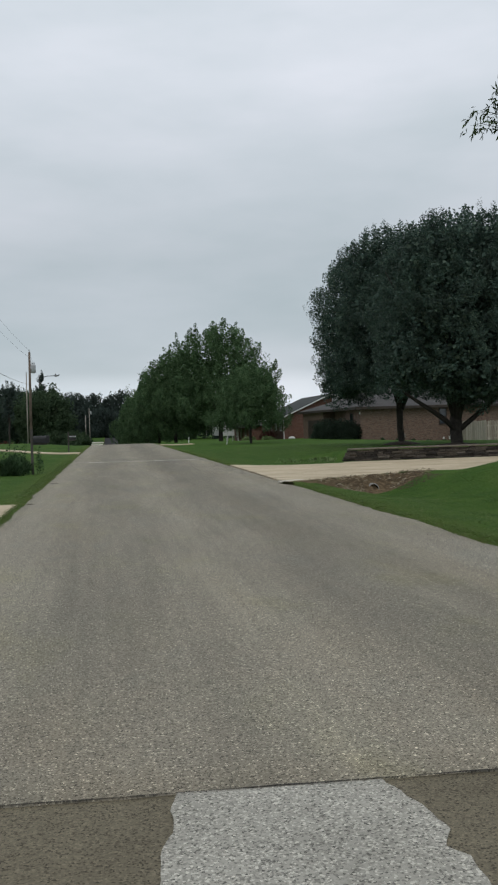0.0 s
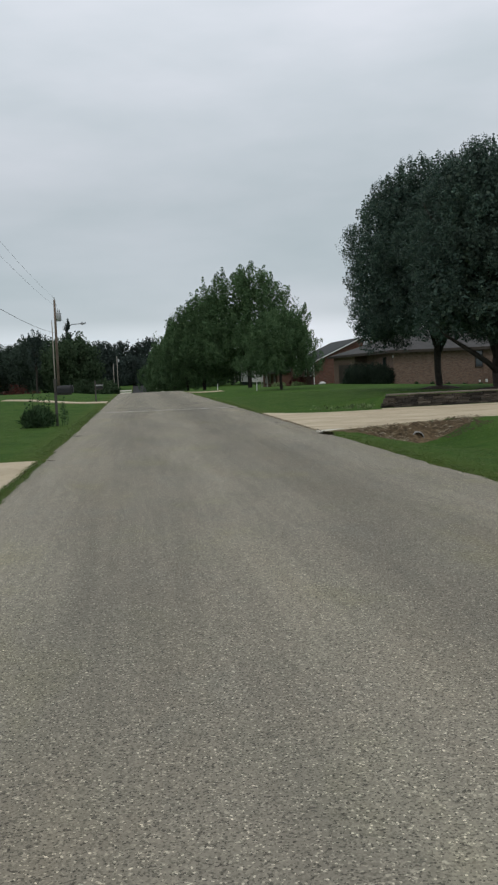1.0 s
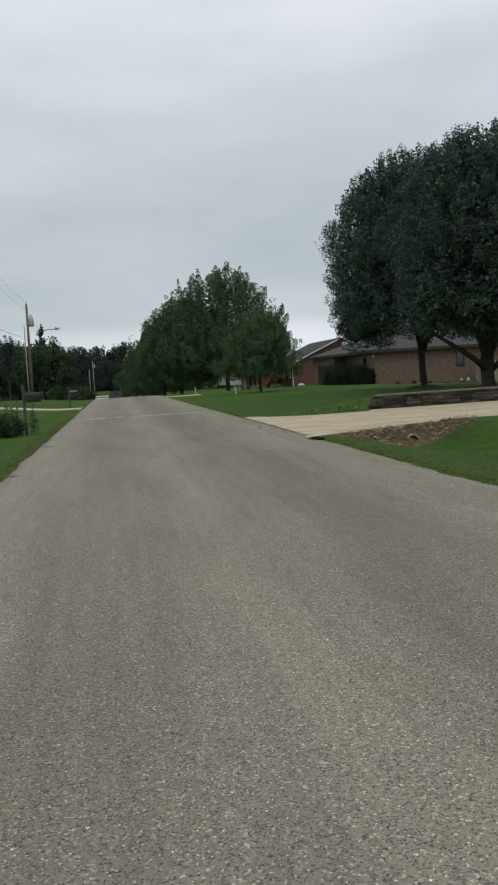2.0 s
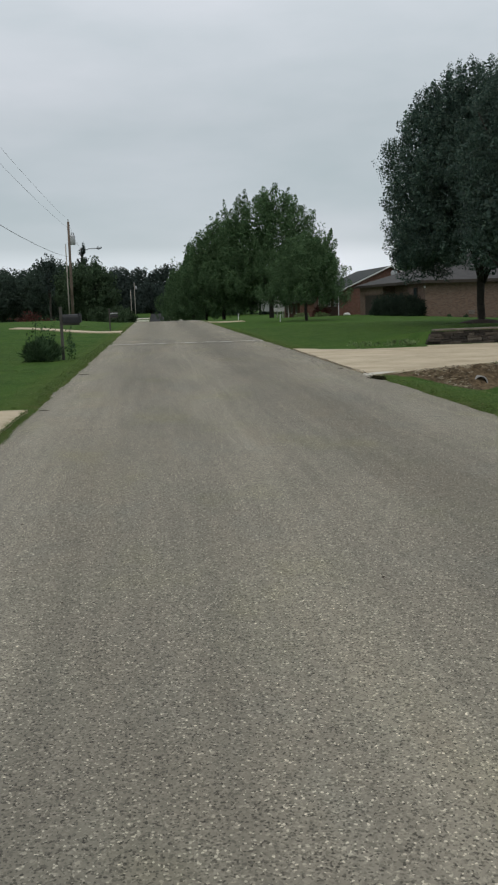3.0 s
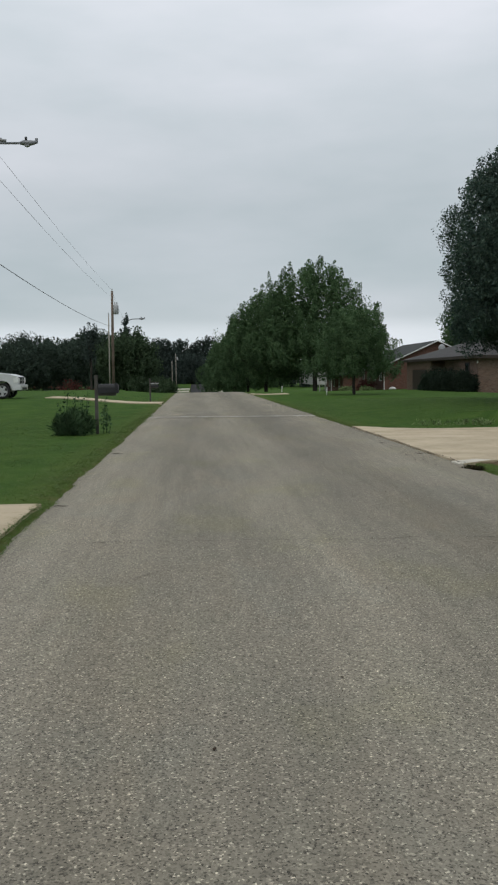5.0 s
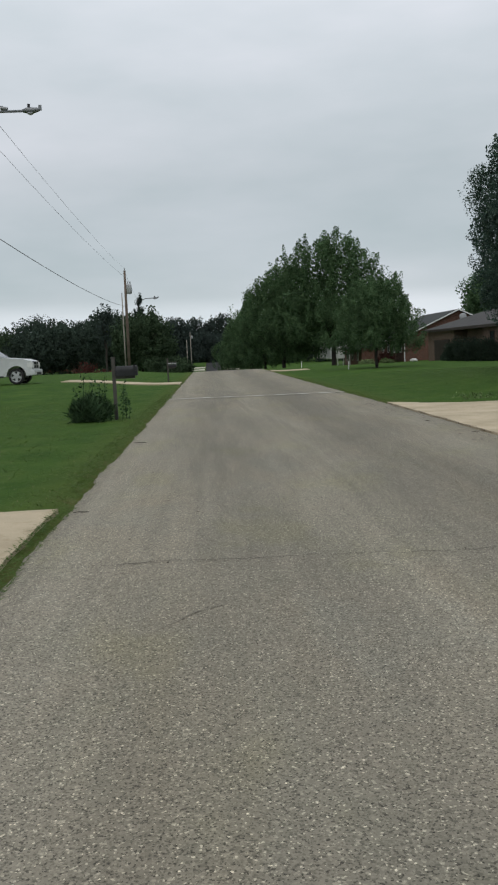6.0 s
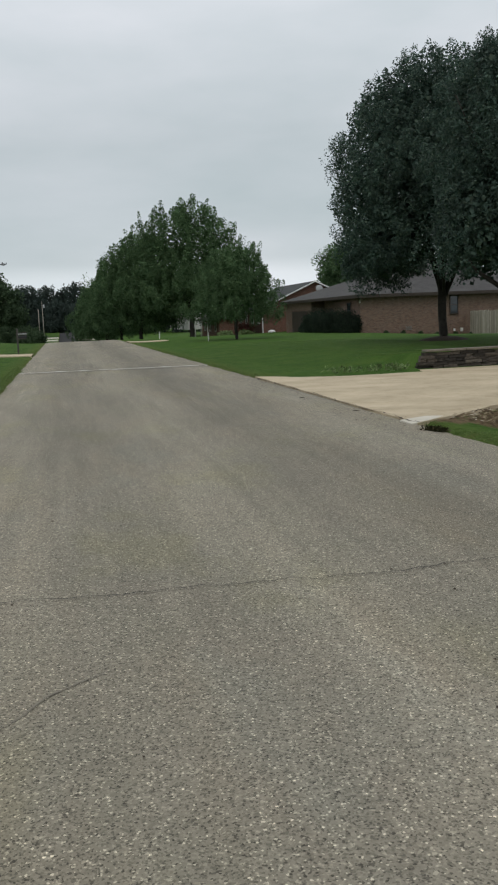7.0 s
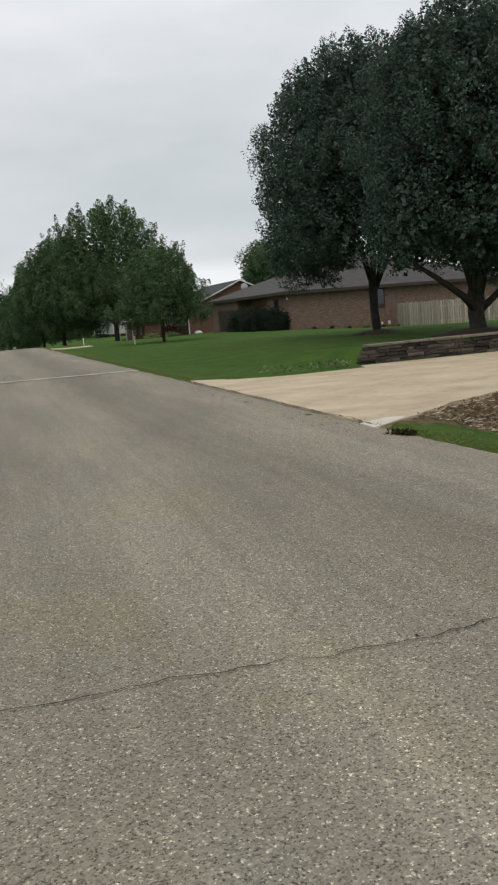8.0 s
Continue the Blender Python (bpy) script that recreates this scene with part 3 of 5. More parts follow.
def spray_leaves(rng, centres, long, wide, per, size, rise, twist=0.35, broad=0.34):
    """Leaves on spindle-shaped shoots that point outwards and up."""
    c = np.asarray(centres, float)
    m = len(c)
    out = c * np.array([1, 1, 0])
    out /= np.linalg.norm(out, axis=1, keepdims=True) + 1e-6
    axis = out * rng.uniform(0.05, 0.55, (m, 1)) + rng.normal(size=(m, 3)) * 0.14 + np.array([0, 0, rise])
    axis /= np.linalg.norm(axis, axis=1, keepdims=True)
    length = long * rng.uniform(0.6, 1.3, (m, 1))
    width = wide * rng.uniform(0.7, 1.3, (m, 1))
    c, axis, length, width = (np.repeat(q, per, 0) for q in (c, axis, length, width))
    u = rng.uniform(0, 1, (m * per, 1)) ** 0.85
    around = rng.normal(size=(m * per, 3))
    around -= axis * (around * axis).sum(1, keepdims=True)
    around /= np.linalg.norm(around, axis=1, keepdims=True) + 1e-6
    q = width * 1.75 * np.sqrt(u + 0.05) * (1 - u) ** 0.62 * rng.uniform(0.55, 1.0, (m * per, 1))
    p = c + axis * length * (u - 0.5) + around * q
    d = around * 0.85 + axis * 0.45
    d /= np.linalg.norm(d, axis=1, keepdims=True)
    return leaf_faces(rng, p, d, size, -0.5, 1.0, twist, broad)


def crown_tufts(rng, count, low, high, profile, tuft, shell=0.5, lobes=9, lobe=0.16, bare=0.13):
    """Centres and radii of tufts in a crown. profile(u): its radius at height share u; bare: the share left open under it."""
    wide = 3 / math.sqrt(lobes)
    cs, rs = [], []
    la, lu = rng.uniform(0, math.tau, lobes), rng.uniform(0, 1, lobes)
    area = np.array([profile(u) ** 1.3 + 0.02 for u in np.linspace(0, 1, 60)])
    area /= area.sum()
    for _ in range(count):
        u = (rng.choice(60, p=area) + rng.uniform()) / 60
        a = rng.uniform(0, math.tau)
        bulge = max(math.exp(-((math.sin((a - b) / 2) / (0.28 * wide)) ** 2) - ((u - v) / (0.16 * wide)) ** 2) for b, v in zip(la, lu))
        out = profile(u) * (1 - lobe + 2 * lobe * bulge)
        q = out * (shell + (1 - shell) * rng.uniform() ** 0.4) * rng.uniform(0.92, 1.06)
        if rng.uniform() < 0.18:
            q = out * rng.uniform(0.05, 0.7)
        if q < (0.35 + 1.4 * bare) * profile(0.3) and u < bare:
            continue
        cs.append((q * math.cos(a), q * math.sin(a), low + (high - low) * u))
        rs.append(tuft * rng.uniform(0.55, 1.35))
    return cs, rs


def limbs(rng, count, fork, crown_low, crown_high, spread, r0):
    out = []
    for k in range(count):
        a = k * math.tau / count + rng.uniform(-0.35, 0.35)
        far = spread * rng.uniform(0.45, 0.95)
        top = crown_low + (crown_high - crown_low) * rng.uniform(0.35, 0.8)
        pts = [(0.08 * math.cos(a), 0.08 * math.sin(a), fork * 0.86)]
        for u in (0.2, 0.45, 0.7, 1.0):
            w = far * u ** 1.15
            pts.append((w * math.cos(a + 0.3 * u), w * math.sin(a + 0.3 * u), fork + (top - fork) * u ** 0.95 + rng.uniform(-0.1, 0.1)))
        out.append((pts, [r0, r0 * 0.75, r0 * 0.55, r0 * 0.35, r0 * 0.12]))
    return out


def tree(seed, place, label, low, high, profile, trunk_r, fork, tufts, tuft, per, leaf, mat, name="tree", n_limbs=6, spikes=0, spike=(0.25, 0.8), group="", shell=0.5, stretch=1.0, flat=0.35, lobe=0.16, turn=0.0, tall=1.0, core=None, lobes=9, shift=(0.0, 0.0), bare=0.13, spray=None, twist=0.5, skirt=None, broad=0.34):
    rng = np.random.default_rng(seed)
    t = thing(name, place, label, "tree", group, turn=turn)
    lean = rng.uniform(-0.06, 0.06, 2)
    pts, rad = [], []
    for u, w in ((0, 1.55), (0.05, 1.18), (0.15, 1.0), (0.5, 0.93), (0.85, 0.98), (1.0, 0.86)):
        pts.append((lean[0] * fork * u + 0.02 * math.sin(9 * u), lean[1] * fork * u, -0.15 + (fork + 0.15) * u))
        rad.append(trunk_r * w)
    pts.append((lean[0] * fork, lean[1] * fork, fork + 0.4))
    rad.append(trunk_r * 0.5)
    part("trunk", tubed(pts, rad, 12), BARK, t, "dark furrowed bark", True)
    part("limb", tubed([(lean[0] * fork * 0.9, lean[1] * fork * 0.9, fork * 0.9), (lean[0] * fork + 0.1, lean[1] * fork, fork + (high - fork) * 0.2), (lean[0] * fork, lean[1] * fork + 0.1, fork + (high - fork) * 0.7)], [trunk_r * 0.5, trunk_r * 0.36, trunk_r * 0.1], 7), BARK, t, smooth=True)
    spread = max(profile(u) for u in (0.1, 0.25, 0.4, 0.6))
    for lp, lr in limbs(rng, n_limbs, fork, low, high, spread, trunk_r * 0.42):
        part("limb", tubed(lp, lr, 7), BARK, t, smooth=True)
    cs, rs = crown_tufts(rng, tufts, low, high, profile, tuft, shell, lobes, lobe, bare)
    rs = np.asarray(rs).reshape(-1, 1) * np.array([[1.0, 1.0, tall]])
    v = leaves(rng, cs, rs, per, leaf, flat, stretch, twist, broad)
    ci, ri = crown_tufts(rng, tufts // 3, low + 0.06 * (high - low), low + 0.92 * (high - low), lambda u: 0.70 * profile(u), tuft * 1.5, 0.3, lobe=lobe, bare=bare)
    v = np.concatenate([v, leaves(rng, ci, ri, per // 2, leaf * 1.5, flat, stretch, twist, broad)])
    if core:
        # the dense inside of the crown
        count, wide, many, big = core
        ci, ri = crown_tufts(rng, count, low + 0.05 * (high - low), low + 0.94 * (high - low), lambda u: 0.80 * profile(u), wide, 0.55, lobe=lobe, bare=bare)
        v = np.concatenate([v, leaves(rng, ci, ri, many, big, flat, stretch, twist, broad)])
    if spikes:
        sc, sr = [], []
        for _ in range(spikes):
            u = rng.uniform(0.35, 1.0) ** 0.8
            a = rng.uniform(0, math.tau)
            q = profile(u) * rng.uniform(0.75, 0.98)
            sc.append((q * math.cos(a), q * math.sin(a), low + (high - low) * u + spike[1] * 0.55))
            sr.append((spike[0], spike[0], spike[1] * rng.uniform(0.6, 1.2)))
        v = np.concatenate([v, leaves(rng, sc, sr, max(int(per * 0.7), 10), leaf * 0.9, flat, stretch, twist, broad)])
    if spray:
        # upright leafy shoots all over the crown
        count, long, wide, many = spray
        ci, ri = crown_tufts(rng, count, low, high, profile, tuft, 0.8, lobes, lobe, 0.0)
        v = np.concatenate([v, spray_leaves(rng, ci, long, wide, many, leaf, 0.9, twist, broad)])
        tall_ci = np.array(ci[:count // 5]) * np.array([1.05, 1.05, 1.0]) + np.array([0, 0, 0.28 * long])
        v = np.concatenate([v, spray_leaves(rng, tall_ci, 1.1 * long, 0.72 * wide, many, leaf, 2.0, twist, broad)])
    if skirt:
        # boughs that hang lower on one side
        a0, a1, q0, q1, drop, count = skirt
        sc = []
        for _ in range(count):
            a, q = rng.uniform(a0, a1), rng.uniform(q0, q1)
            sag = drop * math.sin(math.pi * (a - a0) / (a1 - a0)) * (0.6 + 0.4 * math.sin(7 * a))
            sc.append((q * math.cos(a), q * math.sin(a), low + rng.uniform(-sag, 0.9)))
        v = np.concatenate([v, leaves(rng, sc, [tuft] * count, per, leaf, flat, stretch, twist, broad)])
    v = v + np.array([[shift[0], shift[1], 0.0, 0.0, 0.0, 0.0]])
    ob = new("crown", raw_mesh("crown", v, 4, mat))
    ob.parent = t
    return t


def pear_profile(r, p):
    return lambda u: r * (0.92 + 0.08 * min(u / 0.22, 1)) * math.sqrt(max(1 - (max(u - 0.22, 0) / 0.80) ** p, 0.0))


def dome_profile(r):
    return lambda u: r * (0.80 + 0.20 * min(u / 0.25, 1)) * max(1 - (max(u - 0.2, 0) / 0.83) ** 2.0, 0.0) ** 0.75 + 0.2


def round_profile(r):
    return lambda u: r * math.sqrt(max(1 - (2 * u - 0.85) ** 2 / 1.35, 0.02))


def mulch_mound(x, y, r, h):
    bm = bmesh.new()
    rings = []
    for k, (q, z) in enumerate(((1.0, -0.12), (0.85, 0.25), (0.55, 0.75), (0.2, 1.0))):
        rings.append([bm.verts.new((r * q * math.cos(i * math.tau / 28) * (1 + 0.12 * noise.noise((i * 0.7, x, k))), r * q * math.sin(i * math.tau / 28), h * z + 0.02 * noise.noise((i, k, y)))) for i in range(28)])
    for a, b in zip(rings, rings[1:]):
        for i in range(28):
            bm.faces.new((a[i], a[(i + 1) % 28], b[(i + 1) % 28], b[i]))
    bm.faces.new(rings[-1])
    ob = part("mulch_mound", bm, MULCH, smooth=True)
    ob.matrix_basis = pose(x, y, land_z(x, y))
    return tagged(ob, "dark bark mulch heaped round a tree trunk", "mulch", kind="stuff")


T1, T2 = (15.88, 46.7), (15.5, 37.9)
tree(11, (*T1, land_z(*T1)), "broad ornamental pear tree with dense dark green crown", 3.5, 12.25, pear_profile(5.6, 1.78), 0.20, 2.3, 800, 0.36, 104, 0.088, PEAR_LEAF, "pear_tree", 7, 200, (0.14, 0.42), "pear trees on the lawn", lobe=0.125, tall=1.3, flat=0.1, shell=0.88, core=(520, 0.85, 84, 0.20), lobes=46, bare=0.13, twist=0.45, broad=0.42, skirt=(2.3, 3.9, 1.7, 4.4, 1.3, 260))
pear_2 = tree(12, (*T2, land_z(*T2)), "stout ornamental pear tree with low forked limbs", 2.6, 10.85, pear_profile(4.65, 4.0), 0.31, 1.45, 760, 0.33, 104, 0.085, PEAR_LEAF, "pear_tree", 9, 200, (0.13, 0.40), "pear trees on the lawn", lobe=0.125, tall=1.3, flat=0.1, shell=0.88, core=(500, 0.78, 84, 0.19), lobes=46, shift=(0.6, -0.1), bare=0.0, twist=0.45, broad=0.42, skirt=(-3.3, 1.6, 0.0, 3.0, 1.1, 190))
part("limb", tubed([(-0.05, -0.05, 0.8), (-0.7, -0.2, 1.35), (-1.7, -0.3, 2.0), (-2.6, -0.2, 2.6), (-3.0, 0.0, 3.2)], [0.15, 0.13, 0.10, 0.06, 0.03], 8), BARK, pear_2, smooth=True)
part("limb", tubed([(0.05, -0.05, 0.8), (0.8, -0.1, 1.4), (1.8, 0.1, 2.1), (3.0, 0.2, 3.2)], [0.14, 0.12, 0.10, 0.04], 8), BARK, pear_2, smooth=True)
mulch_mound(*T1, 1.15, 0.17)
mulch_mound(*T2, 1.6, 0.22)

ROADSIDE = "maples in a row by the road"
ROW_SPIKE = (0.2, 0.8)
for seed, x, y, low, high, r, label in (
        (21, 13.3, 107.0, 2.2, 14.6, 7.3, "tall broad maple with full green crown"),
        (22, 10.95, 70.0, 1.3, 6.5, 3.15, "smaller maple with upright shoots at its top"),
        (23, 8.0, 113.0, 0.9, 11.7, 6.2, "full maple leaning over the verge"),
        (24, 7.0, 132.0, 0.0, 9.6, 5.6, "low spreading maple by the verge"),
        (25, 6.0, 152.0, -0.8, 8.4, 5.6, "low spreading maple by the verge"),
        (28, 5.2, 172.0, -2.0, 7.4, 5.0, "low spreading maple by the verge")):
    dz = -land_z(x, y)
    tree(seed, (x, y, -dz), label, low + dz, high + dz, dome_profile(r), 0.04 * r, low + dz + 0.4, 150, 0.065 * r + 0.08, 60, 0.125 * (r / 5) ** 0.7, MAPLE_LEAF, "maple_tree", 6, 0, ROW_SPIKE, ROADSIDE, lobe=0.19, tall=1.4, flat=-0.5, shell=0.84, core=(220, 0.15 * r, 80, 0.034 * r), lobes=26, spray=(400 if r > 4 else 240, 0.14 * r + 0.65, 0.042 * r + 0.14, 120), twist=0.15, broad=0.46)

tree(27, (37.4, 122.0, -0.3), "leafy tree rising behind the brick house", 2.5, 11.0, round_profile(4.4), 0.25, 3.0, 200, 1.0, 130, 0.28, MAPLE_LEAF, "tree", 5)

# a willow over the verge, of which the outermost twigs hang into view
WX, WY = 14.6, 17.3
willow = tree(31, (WX, WY, land_z(WX, WY)), "willow with narrow drooping leaves", 4.4, 10.8, round_profile(4.2), 0.2, 2.6, 260, 0.42, 90, 0.06, WILLOW_LEAF, "willow_tree", 7, 0, stretch=2.4, flat=0.9, lobe=0.3)
TIP = (6.90, 17.30, 7.88)
rng_w = np.random.default_rng(32)
bough = []
for du, dz, reach in ((0.10, -0.02, 0.13), (0.20, 0.16, 0.12), (0.30, 0.02, 0.14), (0.22, -0.10, 0.12), (0.48, 0.0, 0.13), (0.55, -0.08, 0.14), (0.50, 0.30, 0.12), (0.58, 0.42, 0.14), (0.62, 0.66, 0.12), (0.66, 0.15, 0.16), (0.74, 0.45, 0.16), (0.74, -0.62, 0.10), (0.64, 0.52, 0.12), (0.68, 0.88, 0.10), (0.40, 0.14, 0.12)):
    c = np.array([TIP[0] + 1.38 * du - WX, TIP[1] - 0.23 * du - WY, TIP[2] + 1.4 * dz - land_z(WX, WY)])
    bough.append((c, 1.3 * reach))
    part("twig", tubed([tuple(c), tuple(c + np.array([0.25, 0.0, 0.06])), tuple(c + np.array([0.7, 0.1, 0.02]))], [0.004, 0.006, 0.009], 5), BARK, willow)
end = bough[9][0] + np.array([0.6, 0.1, 0.0])
part("limb", tubed([(0.0, 0.0, 2.4), (-2.2, 0.0, 5.6), (-4.2, 0.0, 7.2), tuple(end)], [0.09, 0.07, 0.045, 0.012], 7), BARK, willow, smooth=True)
ob = new("foliage", raw_mesh("foliage", leaves(rng_w, [c for c, r in bough], [r for c, r in bough], 16, 0.17, 0.55, 1.0, 0.5, 0.13), 4, WILLOW_LEAF))
ob.parent = willow


BACK = "dense trees behind the lawns"
rng_back = np.random.default_rng(5)
for k, (x, y, h, r) in enumerate(((-10.2, 130, 7.5, 4.8), (-15, 136, 7.8, 5.2), (-21.5, 140, 6.9, 5.2), (-28, 140, 5.7, 4.8), (-35, 142, 6.2, 5.4), (-43, 145, 10.6, 6.5), (-20, 170, 10.0, 7), (-33, 172, 9.6, 7), (-50, 175, 13, 8), (-64, 165, 13, 8), (-14.5, 180, 7.0, 4), (-19, 205, 9, 5), (-15.6, 232, 3.0, 3.5), (-23, 244, 7, 6), (-30, 235, 9, 7))):
    z = land_z(x, y)
    tree(int(rng_back.integers(1e6)), (x, y, z), "dark leafy tree in a dense row", 0.4 - z, h - z, round_profile(r), 0.25, 2.0 - z, 210, 1.2 * r / 6, 62, 0.25, OLIVE_LEAF if k % 4 == 0 else FAR_LEAF, "tree", 4, 0, ROW_SPIKE, BACK, shell=0.6, lobes=16, lobe=0.2, spray=(90, 1.6, 0.45, 60), twist=0.25, broad=0.5)
for k in range(13):
    x = (-13 - 12.0 * k if k < 8 else 15 + 12.0 * (k - 8)) + rng_back.uniform(-2.5, 2.5)
    y = 372 + rng_back.uniform(-12, 16)
    tree(int(rng_back.integers(1e6)), (x, y, land_z(x, y)), "dark leafy tree at the end of the street", 0.2, rng_back.uniform(16.5, 21.5), round_profile(8.6), 0.4, 4, 120, 2.0, 44, 0.75, WOOD_LEAF, "tree", 3, 26, (0.9, 1.6), "woods at the end of the street", shell=0.4, twist=0.2, broad=0.5)
for k in range(6):
    x = -15 + 6.2 * k
    y = 440 + rng_back.uniform(-4, 8)
    tree(int(rng_back.integers(1e6)), (x, y, land_z(x, y)), "dark leafy tree at the end of the street", -1.5, rng_back.uniform(12.0, 16.0), round_profile(6.5), 0.4, 2, 110, 1.8, 44, 0.7, WOOD_LEAF, "tree", 3, 20, (0.9, 1.6), "woods at the end of the street", shell=0.4, twist=0.2, broad=0.5)
for k in range(4):
    x = -24 + 16 * k
    y = 560 + rng_back.uniform(-10, 15)
    tree(int(rng_back.integers(1e6)), (x, y, land_z(x, y)), "tall dark tree closing the end of the street", 0.2, rng_back.uniform(23, 27), round_profile(12), 0.5, 4, 120, 2.6, 44, 1.0, WOOD_LEAF, "tree", 3, 26, (1.3, 2.2), "woods at the end of the street", shell=0.4, twist=0.2, broad=0.5)
tree(77, (-12.6, 104, 0.2), "thin half-bare tree with ragged tufts", 3.0, 7.0, lambda u: 0.45 + 0.35 * math.sin(9 * u) ** 2, 0.12, 3.0, 14, 0.35, 50, 0.2, WOOD_LEAF, "tree", 4, spray=(22, 1.3, 0.22, 40))
tree(78, (-10.9, 133, land_z(-10.9, 133)), "slender spiky evergreen topping the dense trees", 6.0 - land_z(-10.9, 133), 10.1 - land_z(-10.9, 133), lambda u: 0.95 * (1 - 0.75 * u), 0.16, 6.0 - land_z(-10.9, 133), 12, 0.3, 40, 0.2, WOOD_LEAF, "tree", 3, spray=(46, 0.95, 0.16, 36))
for k, (x, y, q, h) in enumerate(((-4.6, 119.0, 1.3, 2.4), (-6.0, 124.0, 1.6, 3.2), (-8.0, 121.0, 1.9, 3.0), (-9.6, 142.0, 2.4, 4.6))):
    tree(140 + k, (x, y, land_z(x, y)), "low bushy tree beside the street past its crest", 0.0, h, round_profile(q), 0.09, 0.4, 60, 0.42, 60, 0.2, OLIVE_LEAF, "tree", 4, group="bushes past the crest", spray=(30, 0.7, 0.2, 34), twist=0.25)


def shrub(seed, place, label, size, count, per, leaf, mat, name="shrub", group="", stretch=1.0, flat=0.1):
    rng = np.random.default_rng(seed)
    t = thing(name, place, label, "shrub", group)
    bm = bmesh.new()
    for k in range(9):
        a = k * 0.7
        tube(bm, [(0.05 * math.cos(a), 0.05 * math.sin(a), -0.05), (0.3 * size[0] * math.cos(a), 0.3 * size[1] * math.sin(a), 0.5 * size[2]), (0.6 * size[0] * math.cos(a), 0.6 * size[1] * math.sin(a), 0.9 * size[2])], [0.02, 0.014, 0.006], 5)
    part("stem", bm, BARK, t)
    d = rng.normal(size=(count, 3))
    d /= np.linalg.norm(d, axis=1, keepdims=True)
    d[:, 2] = np.abs(d[:, 2])
    cs = d * np.array(size) * rng.uniform(0.45, 0.95, (count, 1)) + np.array([0, 0, 0.04])
    rs = np.full(count, 0.22 * max(size)) * rng.uniform(0.6, 1.2, count)
    ob = new("foliage", raw_mesh("foliage", leaves(rng, cs, rs, per, leaf, flat, stretch), 4, mat))
    ob.parent = t
    return t


shrub(41, (-4.28, 31.3, -0.06), "spiky dark green shrub growing round the letterbox post", (0.58, 0.44, 0.55), 64, 80, 0.05, SHRUB_LEAF, stretch=4.6, flat=-1.3)
for k, (x, y, h) in enumerate(((-4.45, 31.0, 1.3), (-4.1, 31.5, 1.0), (-3.42, 31.6, 0.95), (-4.62, 31.4, 0.85), (-3.3, 31.2, 0.6), (-4.3, 31.7, 1.15), (-3.95, 31.2, 1.2), (-3.48, 31.3, 0.75))):
    rng_s = np.random.default_rng(50 + k)
    t = thing("tall_weed", (x, y, -0.05), "tall thin leafy weed shoot by the letterbox", "weed", "weed shoots")
    part("stem", tubed([(0, 0, 0), (0.03, 0.02, h * 0.5), (0.08 * math.cos(k), 0.05, h)], [0.012, 0.009, 0.004], 5), SHRUB_LEAF, t)
    ob = new("foliage", raw_mesh("foliage", leaves(rng_s, [(0.05 * math.cos(k) * u, 0.03 * u, h * u) for u in np.linspace(0.25, 1, 9)], [0.085] * 9, 6, 0.075, 0.0), 4, SHRUB_LEAF))
    ob.parent = t
for k, (x, y, s) in enumerate(((21.2, 75.2, (0.9, 1.1, 1.75)), (20.9, 77.2, (1.0, 1.3, 1.85)), (20.6, 79.6, (1.1, 1.4, 1.95)), (20.4, 82.2, (1.1, 1.5, 1.9)), (20.9, 84.6, (0.9, 1.3, 1.3)), (21.2, 86.8, (0.8, 1.2, 0.9)))):
    shrub(60 + k, (x, y, land_z(x, y) - 0.05), "large dark clipped evergreen shrub against brick", s, 150, 90, 0.11, EVERGREEN_LEAF, group="shrubs by the brick house")
for k, (x, y, s, mm, lab) in enumerate(((18.6, 102.5, (0.9, 0.9, 0.45), HOSTA_LEAF, "low pale green hosta clump"), (15.6, 98.5, (0.9, 0.9, 0.5), HOSTA_LEAF, "low pale green hosta clump"), (19.6, 107.5, (1.2, 1.2, 1.3), RED_LEAF, "dark red rounded shrub by a window"), (-17.0, 116.0, (2.2, 1.2, 2.2), RED_LEAF, "broad dark red shrub before dense trees"), (-14.6, 117.0, (1.4, 1.2, 1.5), RED_LEAF, "broad dark red shrub before dense trees"))):
    shrub(80 + k, (x, y, land_z(x, y) - 0.08), lab, s, 50, 30, 0.2, mm)
for k in range(6):
    x = 24.0 + 1.5 * k
    shrub(90 + k, (x, 74.4, land_z(x, 74.4) - 0.03), "small low foundation plant", (0.28, 0.22, 0.18), 10, 16, 0.10, SHRUB_LEAF, group="foundation plants")


